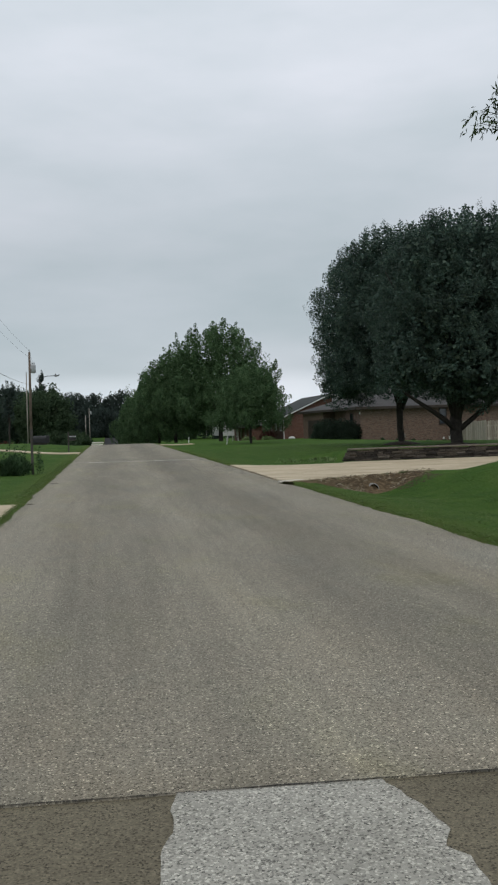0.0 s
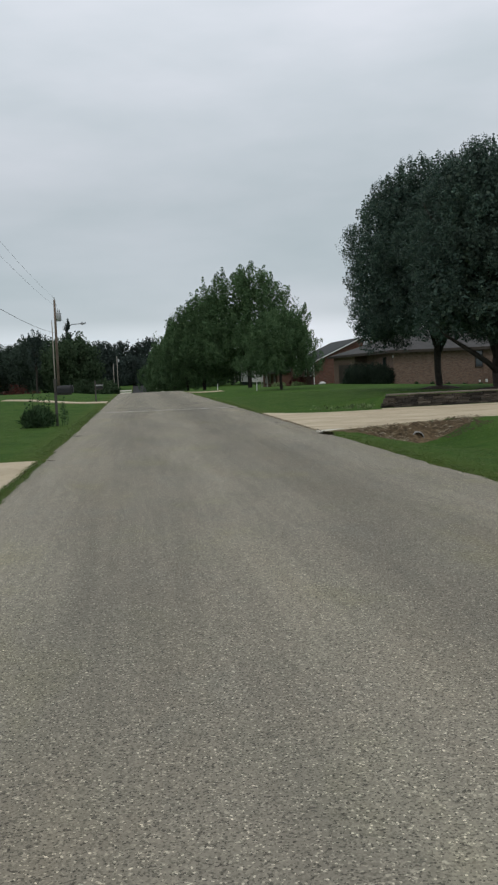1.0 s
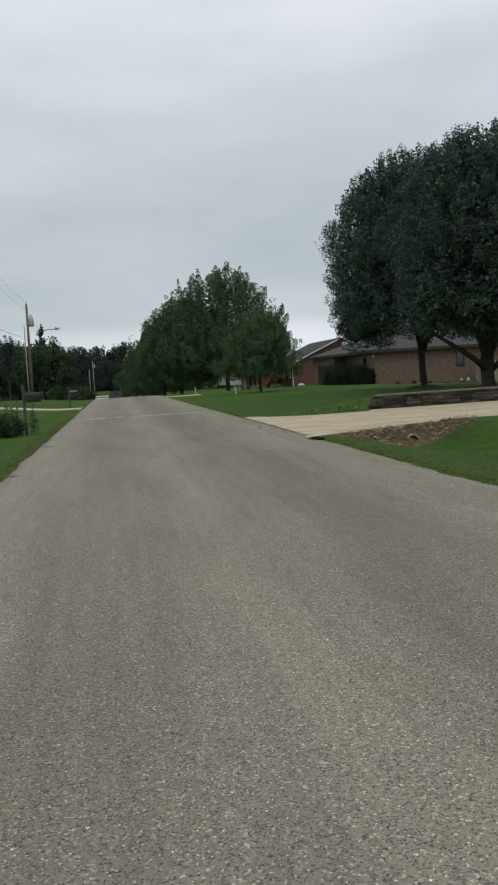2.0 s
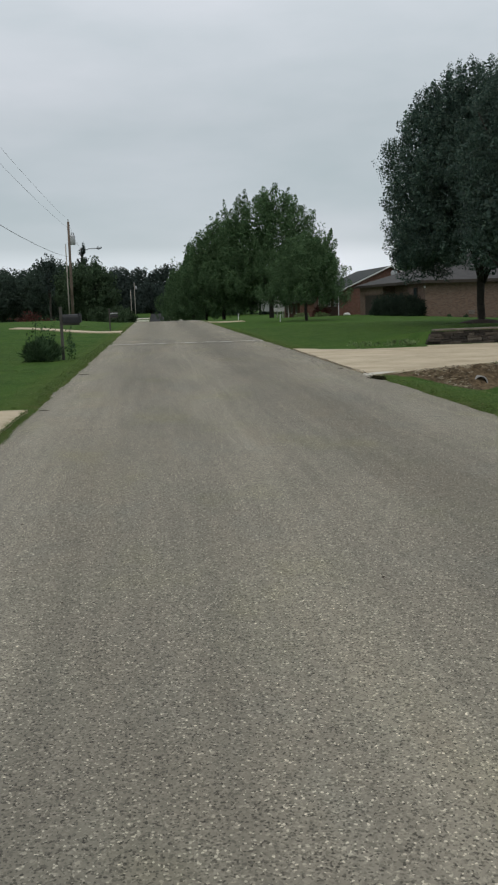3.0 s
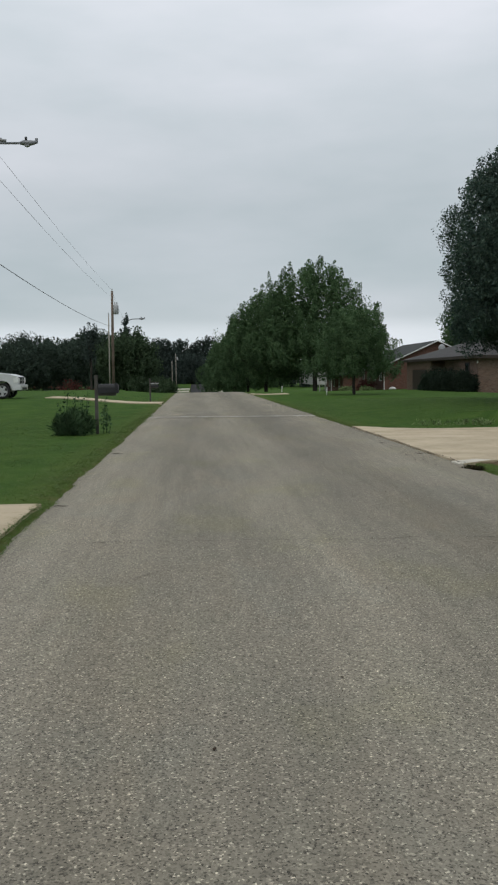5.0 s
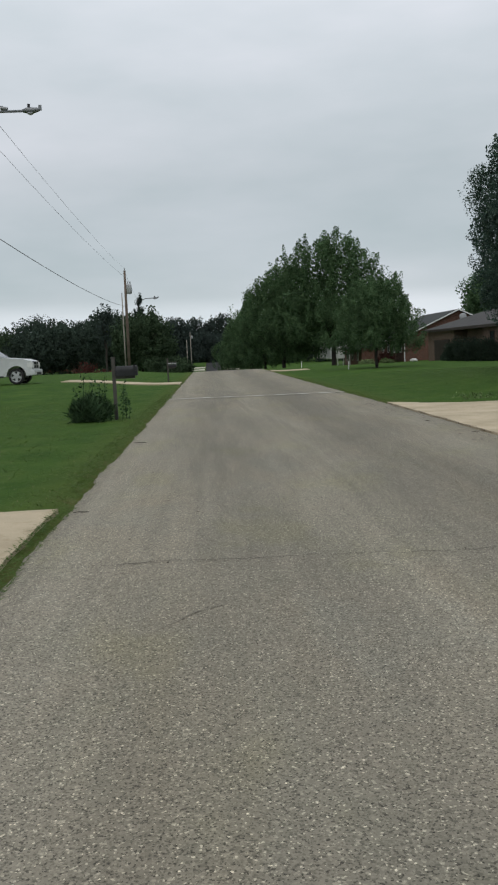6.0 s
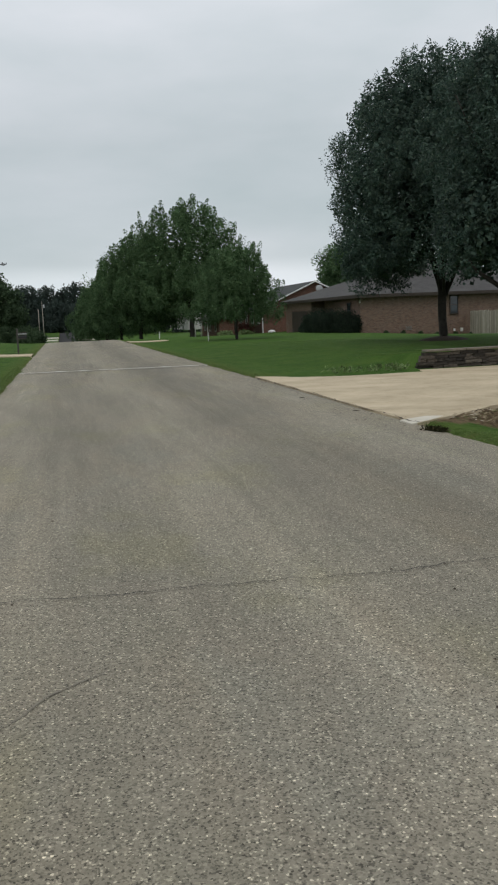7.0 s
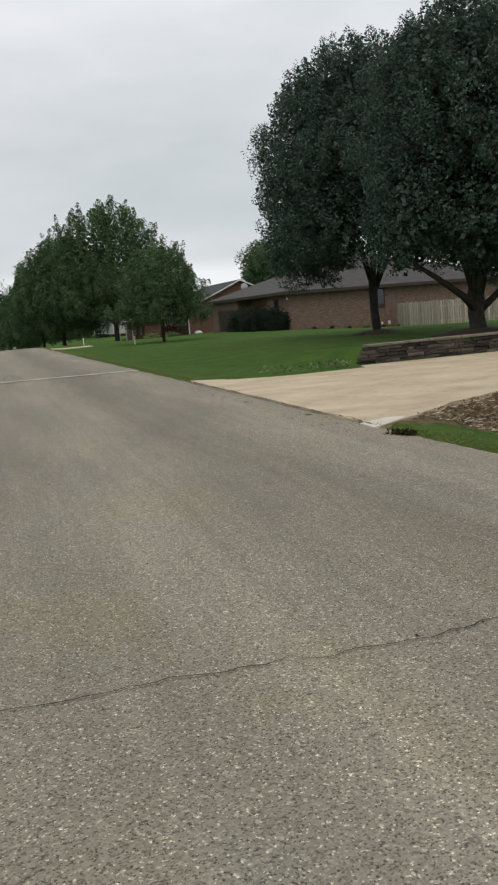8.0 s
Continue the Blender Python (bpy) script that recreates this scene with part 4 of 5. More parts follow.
# ---- houses ----
def window(parent, x, y, z, w, h, facing, frame_mat=WHITE_TRIM, bars=1):
    """A sash window on a wall; facing 'y' looks down the street, 'x' looks at it."""
    win = new("window")
    win.parent = parent
    win.matrix_basis = pose(x, y, z, 0, 0, 0 if facing == "y" else -90)
    bm = bmesh.new()
    f = 0.07
    for b in ((-w / 2, -0.06, 0, -w / 2 + f, 0.05, h), (w / 2 - f, -0.06, 0, w / 2, 0.05, h), (-w / 2, -0.08, -0.05, w / 2, 0.05, f), (-w / 2, -0.06, h - f, w / 2, 0.05, h)):
        box(bm, *b)
    for i in range(bars):
        zz = h * (i + 1) / (bars + 1)
        box(bm, -w / 2 + f, -0.04, zz - 0.025, w / 2 - f, 0.04, zz + 0.025)
    me = mesh_of("window_frame", bm, frame_mat)
    fr = new("window_frame", me)
    fr.parent = win
    pn = new("pane", mesh_of("pane", boxed(-w / 2 + f, -0.02, f, w / 2 - f, 0.01, h - f), GLASS))
    pn.parent = win
    return win


def gable_roof(bm, x0, x1, y0, y1, z, rise, over=0.4, thick=0.16):
    """A roof whose ridge runs along y."""
    xm = (x0 + x1) / 2
    k = rise / (xm - x0)
    for s in (-1, 1):
        xe = x0 - over if s < 0 else x1 + over
        ze = z - k * over
        pts = [(xe, ze), (xm, z + rise), (xm, z + rise + thick), (xe, ze + thick)]
        a = [bm.verts.new((px, y0 - over, pz)) for px, pz in pts]
        b = [bm.verts.new((px, y1 + over, pz)) for px, pz in pts]
        for i in range(4):
            bm.faces.new((a[i], a[(i + 1) % 4], b[(i + 1) % 4], b[i]))
        bm.faces.new(a[::-1])
        bm.faces.new(b)


def hip_roof(bm, x0, x1, y0, y1, z, rise, over=0.5, thick=0.18):
    x0, x1, y0, y1 = x0 - over, x1 + over, y0 - over, y1 + over
    half = min(x1 - x0, y1 - y0) / 2
    if x1 - x0 > y1 - y0:
        r0, r1 = (x0 + half, (y0 + y1) / 2), (x1 - half, (y0 + y1) / 2)
    else:
        r0, r1 = ((x0 + x1) / 2, y0 + half), ((x0 + x1) / 2, y1 - half + 0.01)
    low = [bm.verts.new((x, y, z)) for x, y in ((x0, y0), (x1, y0), (x1, y1), (x0, y1))]
    eave = [bm.verts.new((v.co.x, v.co.y, z + thick)) for v in low]
    a, b = bm.verts.new((*r0, z + thick + rise)), bm.verts.new((*r1, z + thick + rise))
    bm.faces.new(low[::-1])
    for i in range(4):
        bm.faces.new((low[i], low[(i + 1) % 4], eave[(i + 1) % 4], eave[i]))
    if x1 - x0 > y1 - y0:
        bm.faces.new((eave[0], eave[1], b, a)), bm.faces.new((eave[1], eave[2], b)), bm.faces.new((eave[2], eave[3], a, b)), bm.faces.new((eave[3], eave[0], a))
    else:
        bm.faces.new((eave[0], eave[1], a)), bm.faces.new((eave[1], eave[2], b, a)), bm.faces.new((eave[2], eave[3], b)), bm.faces.new((eave[3], eave[0], a, b))


def tan_house():
    """The brick house behind the pear trees: a long side wall, and a front with a recessed porch and garage."""
    h = thing("house", (0, 0, 0), "single-storey tan brick house with grey shingle hip roof", "house")
    part("wall", boxed(22.1, 75.0, -1.2, 43.0, 75.25, 2.75), BRICK_TAN, h)
    part("wall", boxed(22.1, 75.25, -1.2, 22.35, 80.0, 2.75), BRICK_TAN, h)
    part("wall", boxed(23.4, 80.0, -1.2, 23.65, 88.5, 2.75), BRICK_TAN, h)
    part("wall", boxed(22.35, 79.75, -1.2, 23.4, 80.0, 2.75), BRICK_TAN, h)
    part("wall", boxed(22.1, 88.5, -1.2, 22.35, 98.0, 2.75), BRICK_TAN, h)
    part("wall", boxed(22.35, 88.5, -1.2, 23.65, 88.75, 2.75), BRICK_TAN, h)
    part("wall", boxed(22.35, 97.75, -1.2, 43.0, 98.0, 2.75), BRICK_TAN, h)
    part("wall", boxed(42.75, 75.25, -1.2, 43.0, 97.75, 2.75), BRICK_TAN, h)
    bm = bmesh.new()
    hip_roof(bm, 22.1, 43.0, 75.0, 98.0, 2.75, 3.5, 0.55)
    part("roof", bm, SHINGLE, h, "grey asphalt shingle hip roof")
    bm = bmesh.new()
    box(bm, 21.50, 74.40, 2.70, 43.6, 74.47, 2.95)
    box(bm, 21.50, 74.47, 2.70, 21.57, 98.6, 2.95)
    part("fascia", bm, BROWN_TRIM, h)
    window(h, 30.15, 74.98, 1.15, 0.75, 1.5, "y", BROWN_TRIM)
    window(h, 22.08, 77.6, 0.9, 1.0, 1.5, "x", BROWN_TRIM)
    window(h, 23.38, 83.0, 0.7, 1.4, 1.7, "x", BROWN_TRIM)
    part("front_door", boxed(23.34, 85.8, -0.1, 23.41, 86.8, 2.05), BROWN_TRIM, h, "dark brown front door")
    g = part("garage_door", boxed(22.04, 90.2, -0.4, 22.11, 95.4, 1.9), BROWN_TRIM, h, "brown panelled garage door")
    for k in range(4):
        part("panel", boxed(22.015, 90.3, -0.35 + 0.56 * k, 22.045, 95.3, 0.14 + 0.56 * k, bevel=0.008), BROWN_TRIM, g)
    bm = bmesh.new()
    for k in range(4):
        box(bm, 25.95, 74.96, 0.06 + 0.06 * k, 26.45, 75.0, 0.09 + 0.06 * k)
    box(bm, 25.9, 74.97, 0.02, 26.5, 75.0, 0.05), box(bm, 25.9, 74.97, 0.30, 26.5, 75.0, 0.33)
    part("foundation_vent", bm, CONCRETE_GREY, h)
    part("meter_box", boxed(30.7, 74.88, -0.30, 30.92, 75.0, 0.0, bevel=0.02), WHITE_TRIM, h, "white plastic utility box")
    part("meter_box", boxed(30.1, 74.9, -0.25, 30.25, 75.0, -0.05, bevel=0.02), WHITE_TRIM, h, "small white utility box")
    part("porch_lamp", boxed(22.0, 74.9, 2.3, 22.1, 75.0, 2.5, bevel=0.02), WHITE_TRIM, h)
    return h


tan_house()


def red_house():
    h = thing("house", (0, 0, 0), "red brick house with dark gable roof and white rake boards", "house")
    x0, x1, y0, y1, z = 21.25, 33.6, 105.0, 121.0, 2.45
    xm = (x0 + x1) / 2
    bm = bmesh.new()
    outline = [(x0, -1.6), (x1, -1.6), (x1, z), (xm, z + 2.75), (x0, z)]
    a = [bm.verts.new((x, y0, zz)) for x, zz in outline]
    b = [bm.verts.new((x, y0 + 0.25, zz)) for x, zz in outline]
    bm.faces.new(a), bm.faces.new(b[::-1])
    for i in range(5):
        bm.faces.new((a[(i + 1) % 5], a[i], b[i], b[(i + 1) % 5]))
    part("gable_wall", bm, BRICK_RED, h)
    part("wall", boxed(x0, y0 + 0.25, -1.6, x0 + 0.25, y1, z), BRICK_RED, h)
    part("wall", boxed(x1 - 0.25, y0 + 0.25, -1.6, x1, y1, z), BRICK_RED, h)
    part("wall", boxed(x0 + 0.25, y1 - 0.25, -1.6, x1 - 0.25, y1, z), BRICK_RED, h)
    bm = bmesh.new()
    gable_roof(bm, x0, x1, y0, y1, z, 2.75, 0.4)
    part("roof", bm, SHINGLE_DARK, h, "dark shingle gable roof")
    for s in (-1, 1):
        bm = bmesh.new()
        xe = x0 - 0.42 if s < 0 else x1 + 0.42
        k = 2.75 / (xm - x0)
        p = [(xe, z - k * 0.42 + 0.03), (xm, z + 2.75 + 0.03), (xm, z + 2.75 + 0.17), (xe, z - k * 0.42 + 0.17)]
        a = [bm.verts.new((x, y0 - 0.46, zz)) for x, zz in p]
        b = [bm.verts.new((x, y0 - 0.405, zz)) for x, zz in p]
        for i in range(4):
            bm.faces.new((a[i], a[(i + 1) % 4], b[(i + 1) % 4], b[i]))
        bm.faces.new(a[::-1]), bm.faces.new(b)
        part("rake_board", bm, WHITE_TRIM, h, "white painted rake board")
    part("downspout", tubed([(x0 - 0.08, y0 - 0.06, -1.2), (x0 - 0.08, y0 - 0.06, 2.0), (x0 - 0.3, y0 - 0.06, 2.3)], 0.06, 6), WHITE_TRIM, h, "white downspout")
    part("gutter", boxed(x0 - 0.52, y0 - 0.4, 2.16, x0 - 0.42, y1 + 0.4, 2.30), WHITE_TRIM, h)
    for y in (107.0, 110.3, 113.8, 117.0):
        window(h, x0 - 0.02, y, 0.75, 1.0, 1.45, "x")
    bm = bmesh.new()
    bmesh.ops.create_uvsphere(bm, u_segments=16, v_segments=8, radius=0.42)
    bmesh.ops.scale(bm, vec=(1, 0.25, 1), verts=bm.verts)
    bmesh.ops.translate(bm, vec=(27.8, y0 - 0.75, 4.45), verts=bm.verts)
    tube(bm, [(27.8, y0 - 0.7, 4.4), (27.9, y0 - 0.2, 4.2), (27.9, y0 + 0.05, 4.2)], 0.03, 6)
    part("dish", bm, TANK_GREY, h, "grey satellite dish", True)
    return h


red_house()


def far_house(x0, y0, x1, y1, z0, label, wall, roof, porch=True):
    h = thing("house", (x0, y0, z0), label, "house", "houses further along the street")
    w, d = x1 - x0, y1 - y0
    part("wall", boxed(0, 0, -0.5, w, d, 2.6), wall, h)
    bm = bmesh.new()
    hip_roof(bm, 0, w, 0, d, 2.6, 1.9, 0.5)
    part("roof", bm, roof, h)
    for k in range(3):
        window(h, -0.02, d * (0.2 + 0.3 * k), 0.8, 1.1, 1.4, "x")
    window(h, w * 0.3, -0.02, 0.8, 1.1, 1.4, "y")
    if porch:
        for k in range(3):
            part("porch_column", boxed(-1.6, d * (0.1 + 0.38 * k), -0.4, -1.45, d * (0.1 + 0.38 * k) + 0.15, 2.4, bevel=0.02), SIDING, h)
        part("porch_roof", boxed(-1.9, 0.2, 2.4, 0.0, d * 0.9, 2.6), roof, h)
    return h


far_house(21.5, 134.0, 34.0, 150.0, -1.2, "low brick house with white porch columns under trees", BRICK_RED, SHINGLE)
far_house(21.0, 162.0, 34.0, 178.0, 0.2, "pale sided house with white porch behind trees", SIDING, SHINGLE_DARK)
far_house(-40.0, 152.0, -24.0, 161.0, 0.3, "low red brick house half hidden by trees", BRICK_RED, SHINGLE, False)


# ---- vehicle on the far lawn ----
def wheel(parent, x, y, r=0.40):
    w = new("wheel")
    w.parent = parent
    w.matrix_basis = pose(x, y, r)
    bm = bmesh.new()
    prof = ((0.68 * r, -0.12), (0.92 * r, -0.13), (r, -0.10), (r, 0.10), (0.92 * r, 0.13), (0.68 * r, 0.12))
    rings = [[bm.verts.new((q * math.cos(i * math.tau / 28), yy, q * math.sin(i * math.tau / 28))) for i in range(28)] for q, yy in prof]
    for a, b in zip(rings, rings[1:] + rings[:1]):
        for i in range(28):
            bm.faces.new((a[i], b[i], b[(i + 1) % 28], a[(i + 1) % 28]))
    ty = new("tyre", mesh_of("tyre", bm, TYRE))
    ty.parent = w
    bm = bmesh.new()
    for k in range(5):
        a = k * math.tau / 5 + 0.3
        box(bm, 0.05, -0.12, -0.06, 0.66 * r, -0.06, 0.06, m=Matrix.Rotation(a, 4, "Y"))
    for i in range(28):
        a, b = i * math.tau / 28, (i + 1) * math.tau / 28
        v = [bm.verts.new((q * math.cos(t), yy, q * math.sin(t))) for t, q, yy in ((a, 0.72 * r, -0.128), (b, 0.72 * r, -0.128), (b, 0.60 * r, -0.08), (a, 0.60 * r, -0.08))]
        bm.faces.new(v)
    tube(bm, [(0, -0.13, 0), (0, 0.1, 0)], 0.09, 12)
    ri = new("rim", mesh_of("rim", bm, CHROME))
    ri.parent = w
    # black disc that stands for the shade behind the spokes
    bm = bmesh.new()
    tube(bm, [(0, -0.03, 0), (0, 0.05, 0)], 0.66 * r, 20)
    shade_disc = new("wheel_shade_disc", mesh_of("wheel_shade_disc", bm, BLACK_PLASTIC))
    shade_disc.parent = w


def pickup(place, turn):
    """A pickup: x ahead, side towards -y."""
    t = thing("pickup_truck", place, "silver-white pickup truck parked on a lawn drive", "truck", turn=turn)
    t.scale = (1.06, 1.06, 1.08)
    half = 0.95
    side = [(-2.9, 0.55), (-2.9, 1.30), (-0.95, 1.32), (-0.80, 1.34), (1.05, 1.34), (2.10, 1.24), (2.48, 1.12), (2.55, 0.62), (2.45, 0.42), (2.24, 0.42)]
    arch = lambda cx: [(cx + 0.5 * math.cos(a), 0.42 + 0.50 * math.sin(a)) for a in np.linspace(0.0, math.pi, 9)]
    outline = side + arch(1.72) + [(1.15, 0.40), (-1.35, 0.40)] + arch(-1.90)
    bm = bmesh.new()
    a = [bm.verts.new((x, -half, z)) for x, z in outline]
    b = [bm.verts.new((x, half, z)) for x, z in outline]
    bm.faces.new(a[::-1]), bm.faces.new(b)
    for i in range(len(outline)):
        j = (i + 1) % len(outline)
        bm.faces.new((a[i], a[j], b[j], b[i]))
    part("body", bm, CAR_PAINT, t)
    bm = bmesh.new()
    cab = [(-0.95, 1.33), (1.02, 1.33), (0.30, 1.86), (-0.05, 1.93), (-0.75, 1.92)]
    a = [bm.verts.new((x, -half + 0.06 + 0.12 * (z > 1.5), z)) for x, z in cab]
    b = [bm.verts.new((x, half - 0.06 - 0.12 * (z > 1.5), z)) for x, z in cab]
    bm.faces.new(a), bm.faces.new(b[::-1])
    for i in range(5):
        j = (i + 1) % 5
        bm.faces.new((a[j], a[i], b[i], b[j]))
    part("cab", bm, CAR_PAINT, t)
    for x0, x1, x2, x3 in ((0.02, 0.88, 0.30, 0.02), (-0.82, -0.06, -0.06, -0.70)):
        bm = bmesh.new()
        for s in (-1, 1):
            v = [bm.verts.new((x, s * (half - 0.05 - dy), z)) for x, z, dy in ((x0, 1.37, 0), (x1, 1.37, 0), (x2, 1.80, 0.095), (x3, 1.84, 0.10))]
            bm.faces.new(v if s < 0 else v[::-1])
        part("side_window", bm, GLASS, t)
    bm = bmesh.new()
    v = [bm.verts.new((x, y, z)) for x, y, z in ((1.03, -0.80, 1.36), (1.03, 0.80, 1.36), (0.34, 0.70, 1.855), (0.34, -0.70, 1.855))]
    bm.faces.new(v)
    part("windscreen", bm, GLASS, t)
    part("front_bumper", boxed(2.40, -0.97, 0.42, 2.68, 0.97, 0.70, bevel=0.05), CAR_PAINT, t)
    part("bumper_insert", boxed(2.60, -0.55, 0.44, 2.69, 0.55, 0.56, bevel=0.01), BLACK_PLASTIC, t)
    part("grille", boxed(2.46, -0.52, 0.76, 2.57, 0.52, 1.10, bevel=0.02), BLACK_PLASTIC, t)
    part("grille_bar", boxed(2.50, -0.52, 0.91, 2.585, 0.52, 0.95), CHROME, t)
    part("grille_bar", boxed(2.50, -0.02, 0.76, 2.585, 0.02, 1.10), CHROME, t)
    for s in (-1, 1):
        part("headlight", boxed(2.30, min(s * 0.56, s * 0.96), 0.80, 2.56, max(s * 0.56, s * 0.96), 1.06, bevel=0.03), WHITE_TRIM, t, "clear headlight")
        part("mirror", boxed(0.72, min(s * 0.95, s * 1.18), 1.34, 0.86, max(s * 0.95, s * 1.18), 1.54, bevel=0.03), BLACK_PLASTIC, t)
        part("door_handle", boxed(-0.05, min(s * 0.94, s * 0.98), 1.14, 0.12, max(s * 0.94, s * 0.98), 1.19, bevel=0.008), BLACK_PLASTIC, t)
        part("sill", boxed(-1.3, min(s * 0.90, s * 0.96), 0.36, 1.1, max(s * 0.90, s * 0.96), 0.44, bevel=0.01), BLACK_PLASTIC, t)
        for x in (1.72, -1.90):
            wheel(t, x, s * 0.84)
    part("rear_bumper", boxed(-3.05, -0.95, 0.50, -2.88, 0.95, 0.68, bevel=0.03), CHROME, t)
    return t


pickup((-13.32, 55.9, land_z(-12.5, 55.0) + 0.01), 0)


# ---- letterboxes ----
def letterbox(place, label, post_h, box_z, size, arm=True, turn=0.0):
    t = thing("letterbox", place, label, "letterbox", "letterboxes", turn=turn)
    part("post", boxed(-0.045, -0.045, -0.3, 0.045, 0.045, post_h, bevel=0.01), GREY_WOOD, t, "weathered grey wooden post")
    w, d, h = size
    bm = bmesh.new()
    n = 10
    prof = [(-d / 2, 0), (d / 2, 0)] + [(d / 2 * math.cos(k * math.pi / n), h * 0.55 + h * 0.45 * math.sin(k * math.pi / n)) for k in range(n + 1)]
    a = [bm.verts.new((0.06, y, box_z + z)) for y, z in prof]
    b = [bm.verts.new((0.06 + w, y, box_z + z)) for y, z in prof]
    bm.faces.new(a[::-1]), bm.faces.new(b)
    for i in range(len(prof)):
        j = (i + 1) % len(prof)
        bm.faces.new((a[i], a[j], b[j], b[i]))
    body = part("box", bm, BLACK_PLASTIC, t, "dark rounded letterbox")
    part("flap", boxed(0.06 + w, -d / 2 + 0.01, box_z + 0.01, 0.075 + w, d / 2 - 0.01, box_z + h * 0.9, bevel=0.005), BLACK_PLASTIC, body)
    part("arm", boxed(0.0, -0.05, box_z - 0.07, 0.06 + w * 0.9, 0.05, box_z, bevel=0.008), GREY_WOOD, t)
    if arm:
        part("cap", boxed(-0.055, -0.055, post_h, 0.055, 0.055, post_h + 0.03, bevel=0.01), GREY_WOOD, t)
        part("flag", boxed(0.06 + w * 0.85, -d / 2 - 0.02, box_z + h * 0.4, 0.06 + w * 0.95, -d / 2 - 0.005, box_z + h + 0.03), BLACK_PLASTIC, t)
    return t


letterbox((-3.66, 31.5, 0.0), "dark letterbox on a grey wooden post", 1.56, 1.09, (0.55, 0.24, 0.26))
lb = letterbox((-3.66, 60.0, 0.03), "letterbox rack on a tall dark post", 1.40, 0.86, (0.45, 0.18, 0.14), False)
part("newspaper_tube", tubed([(0.05, 0, 1.08), (0.52, 0, 1.08)], 0.04, 8), TANK_GREY, lb)
part("crossbar", boxed(-0.02, -0.04, 1.14, 0.55, 0.04, 1.18), GREY_WOOD, lb)


# ---- poles, lamps and cables ----
def transformer(parent, x, z):
    bm = bmesh.new()
    tube(bm, [(x, 0, z), (x, 0, z + 0.05), (x, 0, z + 0.9), (x, 0, z + 1.0)], [0.22, 0.28, 0.28, 0.2], 16)
    can = part("transformer", bm, TANK_GREY, parent, "grey steel transformer can", True)
    for dx in (-0.1, 0.12):
        part("insulator", tubed([(x + dx, 0, z + 0.98), (x + dx, 0, z + 1.12), (x + dx, 0, z + 1.3)], [0.05, 0.07, 0.03], 8), TANK_GREY, can)
    part("bracket", boxed(min(0.1, x), -0.05, z + 0.6, max(0.1, x), 0.05, z + 0.7), LAMP_GREY, parent)


def pole(place, height, r, label, lean=(0.0, 0.0), name="utility_pole", can=None, wood=None):
    t = thing(name, place, label, "utility pole", "utility poles")
    part("shaft", tubed([(0, 0, -0.5), (lean[0] * 0.5, lean[1] * 0.5, height * 0.5), (lean[0], lean[1], height)], [r, r * 0.86, r * 0.68], 12), wood or POLE_WOOD, t, smooth=True)
    part("pin_insulator", tubed([(lean[0], 0, height), (lean[0], 0, height + 0.18), (lean[0], 0, height + 0.28)], [0.03, 0.06, 0.03], 8), TANK_GREY, t)
    if can:
        transformer(t, *can)
    return t


def lamp_head(parent, x, z, s=1.0):
    """A cobra-head lamp on the end of an arm that points along x."""
    bm = bmesh.new()
    tube(bm, [(x - 0.05 * s, 0, z), (x + 0.10 * s, 0, z + 0.01), (x + 0.28 * s, 0, z), (x + 0.52 * s, 0, z + 0.02), (x + 0.66 * s, 0, z + 0.04)], [0.05 * s, 0.10 * s, 0.12 * s, 0.08 * s, 0.03 * s], 12)
    head = part("lamp_head", bm, LAMP_GREY, parent, "grey cast street lamp head", True)
    bm = bmesh.new()
    tube(bm, [(x + 0.24 * s, 0, z - 0.08 * s), (x + 0.24 * s, 0, z - 0.12 * s), (x + 0.24 * s, 0, z - 0.15 * s)], [0.12 * s, 0.10 * s, 0.04 * s], 12)
    part("lens", bm, TANK_GREY, head, smooth=True)
    part("photocell", tubed([(x + 0.20 * s, 0, z + 0.10 * s), (x + 0.20 * s, 0, z + 0.24 * s)], 0.05 * s, 8), BLACK_PLASTIC, head)
    part("end_fin", boxed(x + 0.55 * s, -0.02, z, x + 0.66 * s, 0.02, z + 0.19 * s, bevel=0.005), LAMP_GREY, head)


MAIN, NEAR = (-9.5, 97.7), (-8.4, 33.0)
pole((*MAIN, land_z(*MAIN)), 10.6, 0.17, "tall brown wooden utility pole with transformer", (0.10, 0), can=(0.46, 8.2))
pole((-9.8, 97.0, land_z(-9.8, 97.0)), 8.0, 0.075, "thinner pale wooden pole beside the tall one", (0.05, 0), "stub_pole", wood=PALE_POLE)
np_ = pole((*NEAR, land_z(*NEAR)), 10.5, 0.16, "wooden utility pole with a street lamp arm")
part("lamp_arm", tubed([(0.1, 0, 7.75), (0.8, 0, 8.2), (1.6, 0, 8.36), (2.55, 0, 8.36)], 0.035, 8), LAMP_GREY, np_, "grey tube lamp arm", True)
part("arm_stay", tubed([(0.1, 0, 8.55), (2.05, 0, 8.5), (2.1, 0, 8.38)], 0.016, 6), LAMP_GREY, np_)
part("stay_clamp", tubed([(2.0, 0, 8.45), (2.18, 0, 8.42)], 0.05, 8), LAMP_GREY, np_)
lamp_head(np_, 2.6, 8.36, 0.74)
FAR_TOP = 11.2 - land_z(-12.4, 150)
fp = pole((-12.4, 150.0, land_z(-12.4, 150)), FAR_TOP, 0.15, "wooden pole with a long street lamp arm")
part("lamp_arm", tubed([(0.1, 0, FAR_TOP - 0.5), (1.2, 0, FAR_TOP - 0.05), (2.5, 0, FAR_TOP)], 0.07, 7), LAMP_GREY, fp, smooth=True)
lamp_head(fp, 2.5, FAR_TOP, 1.4)
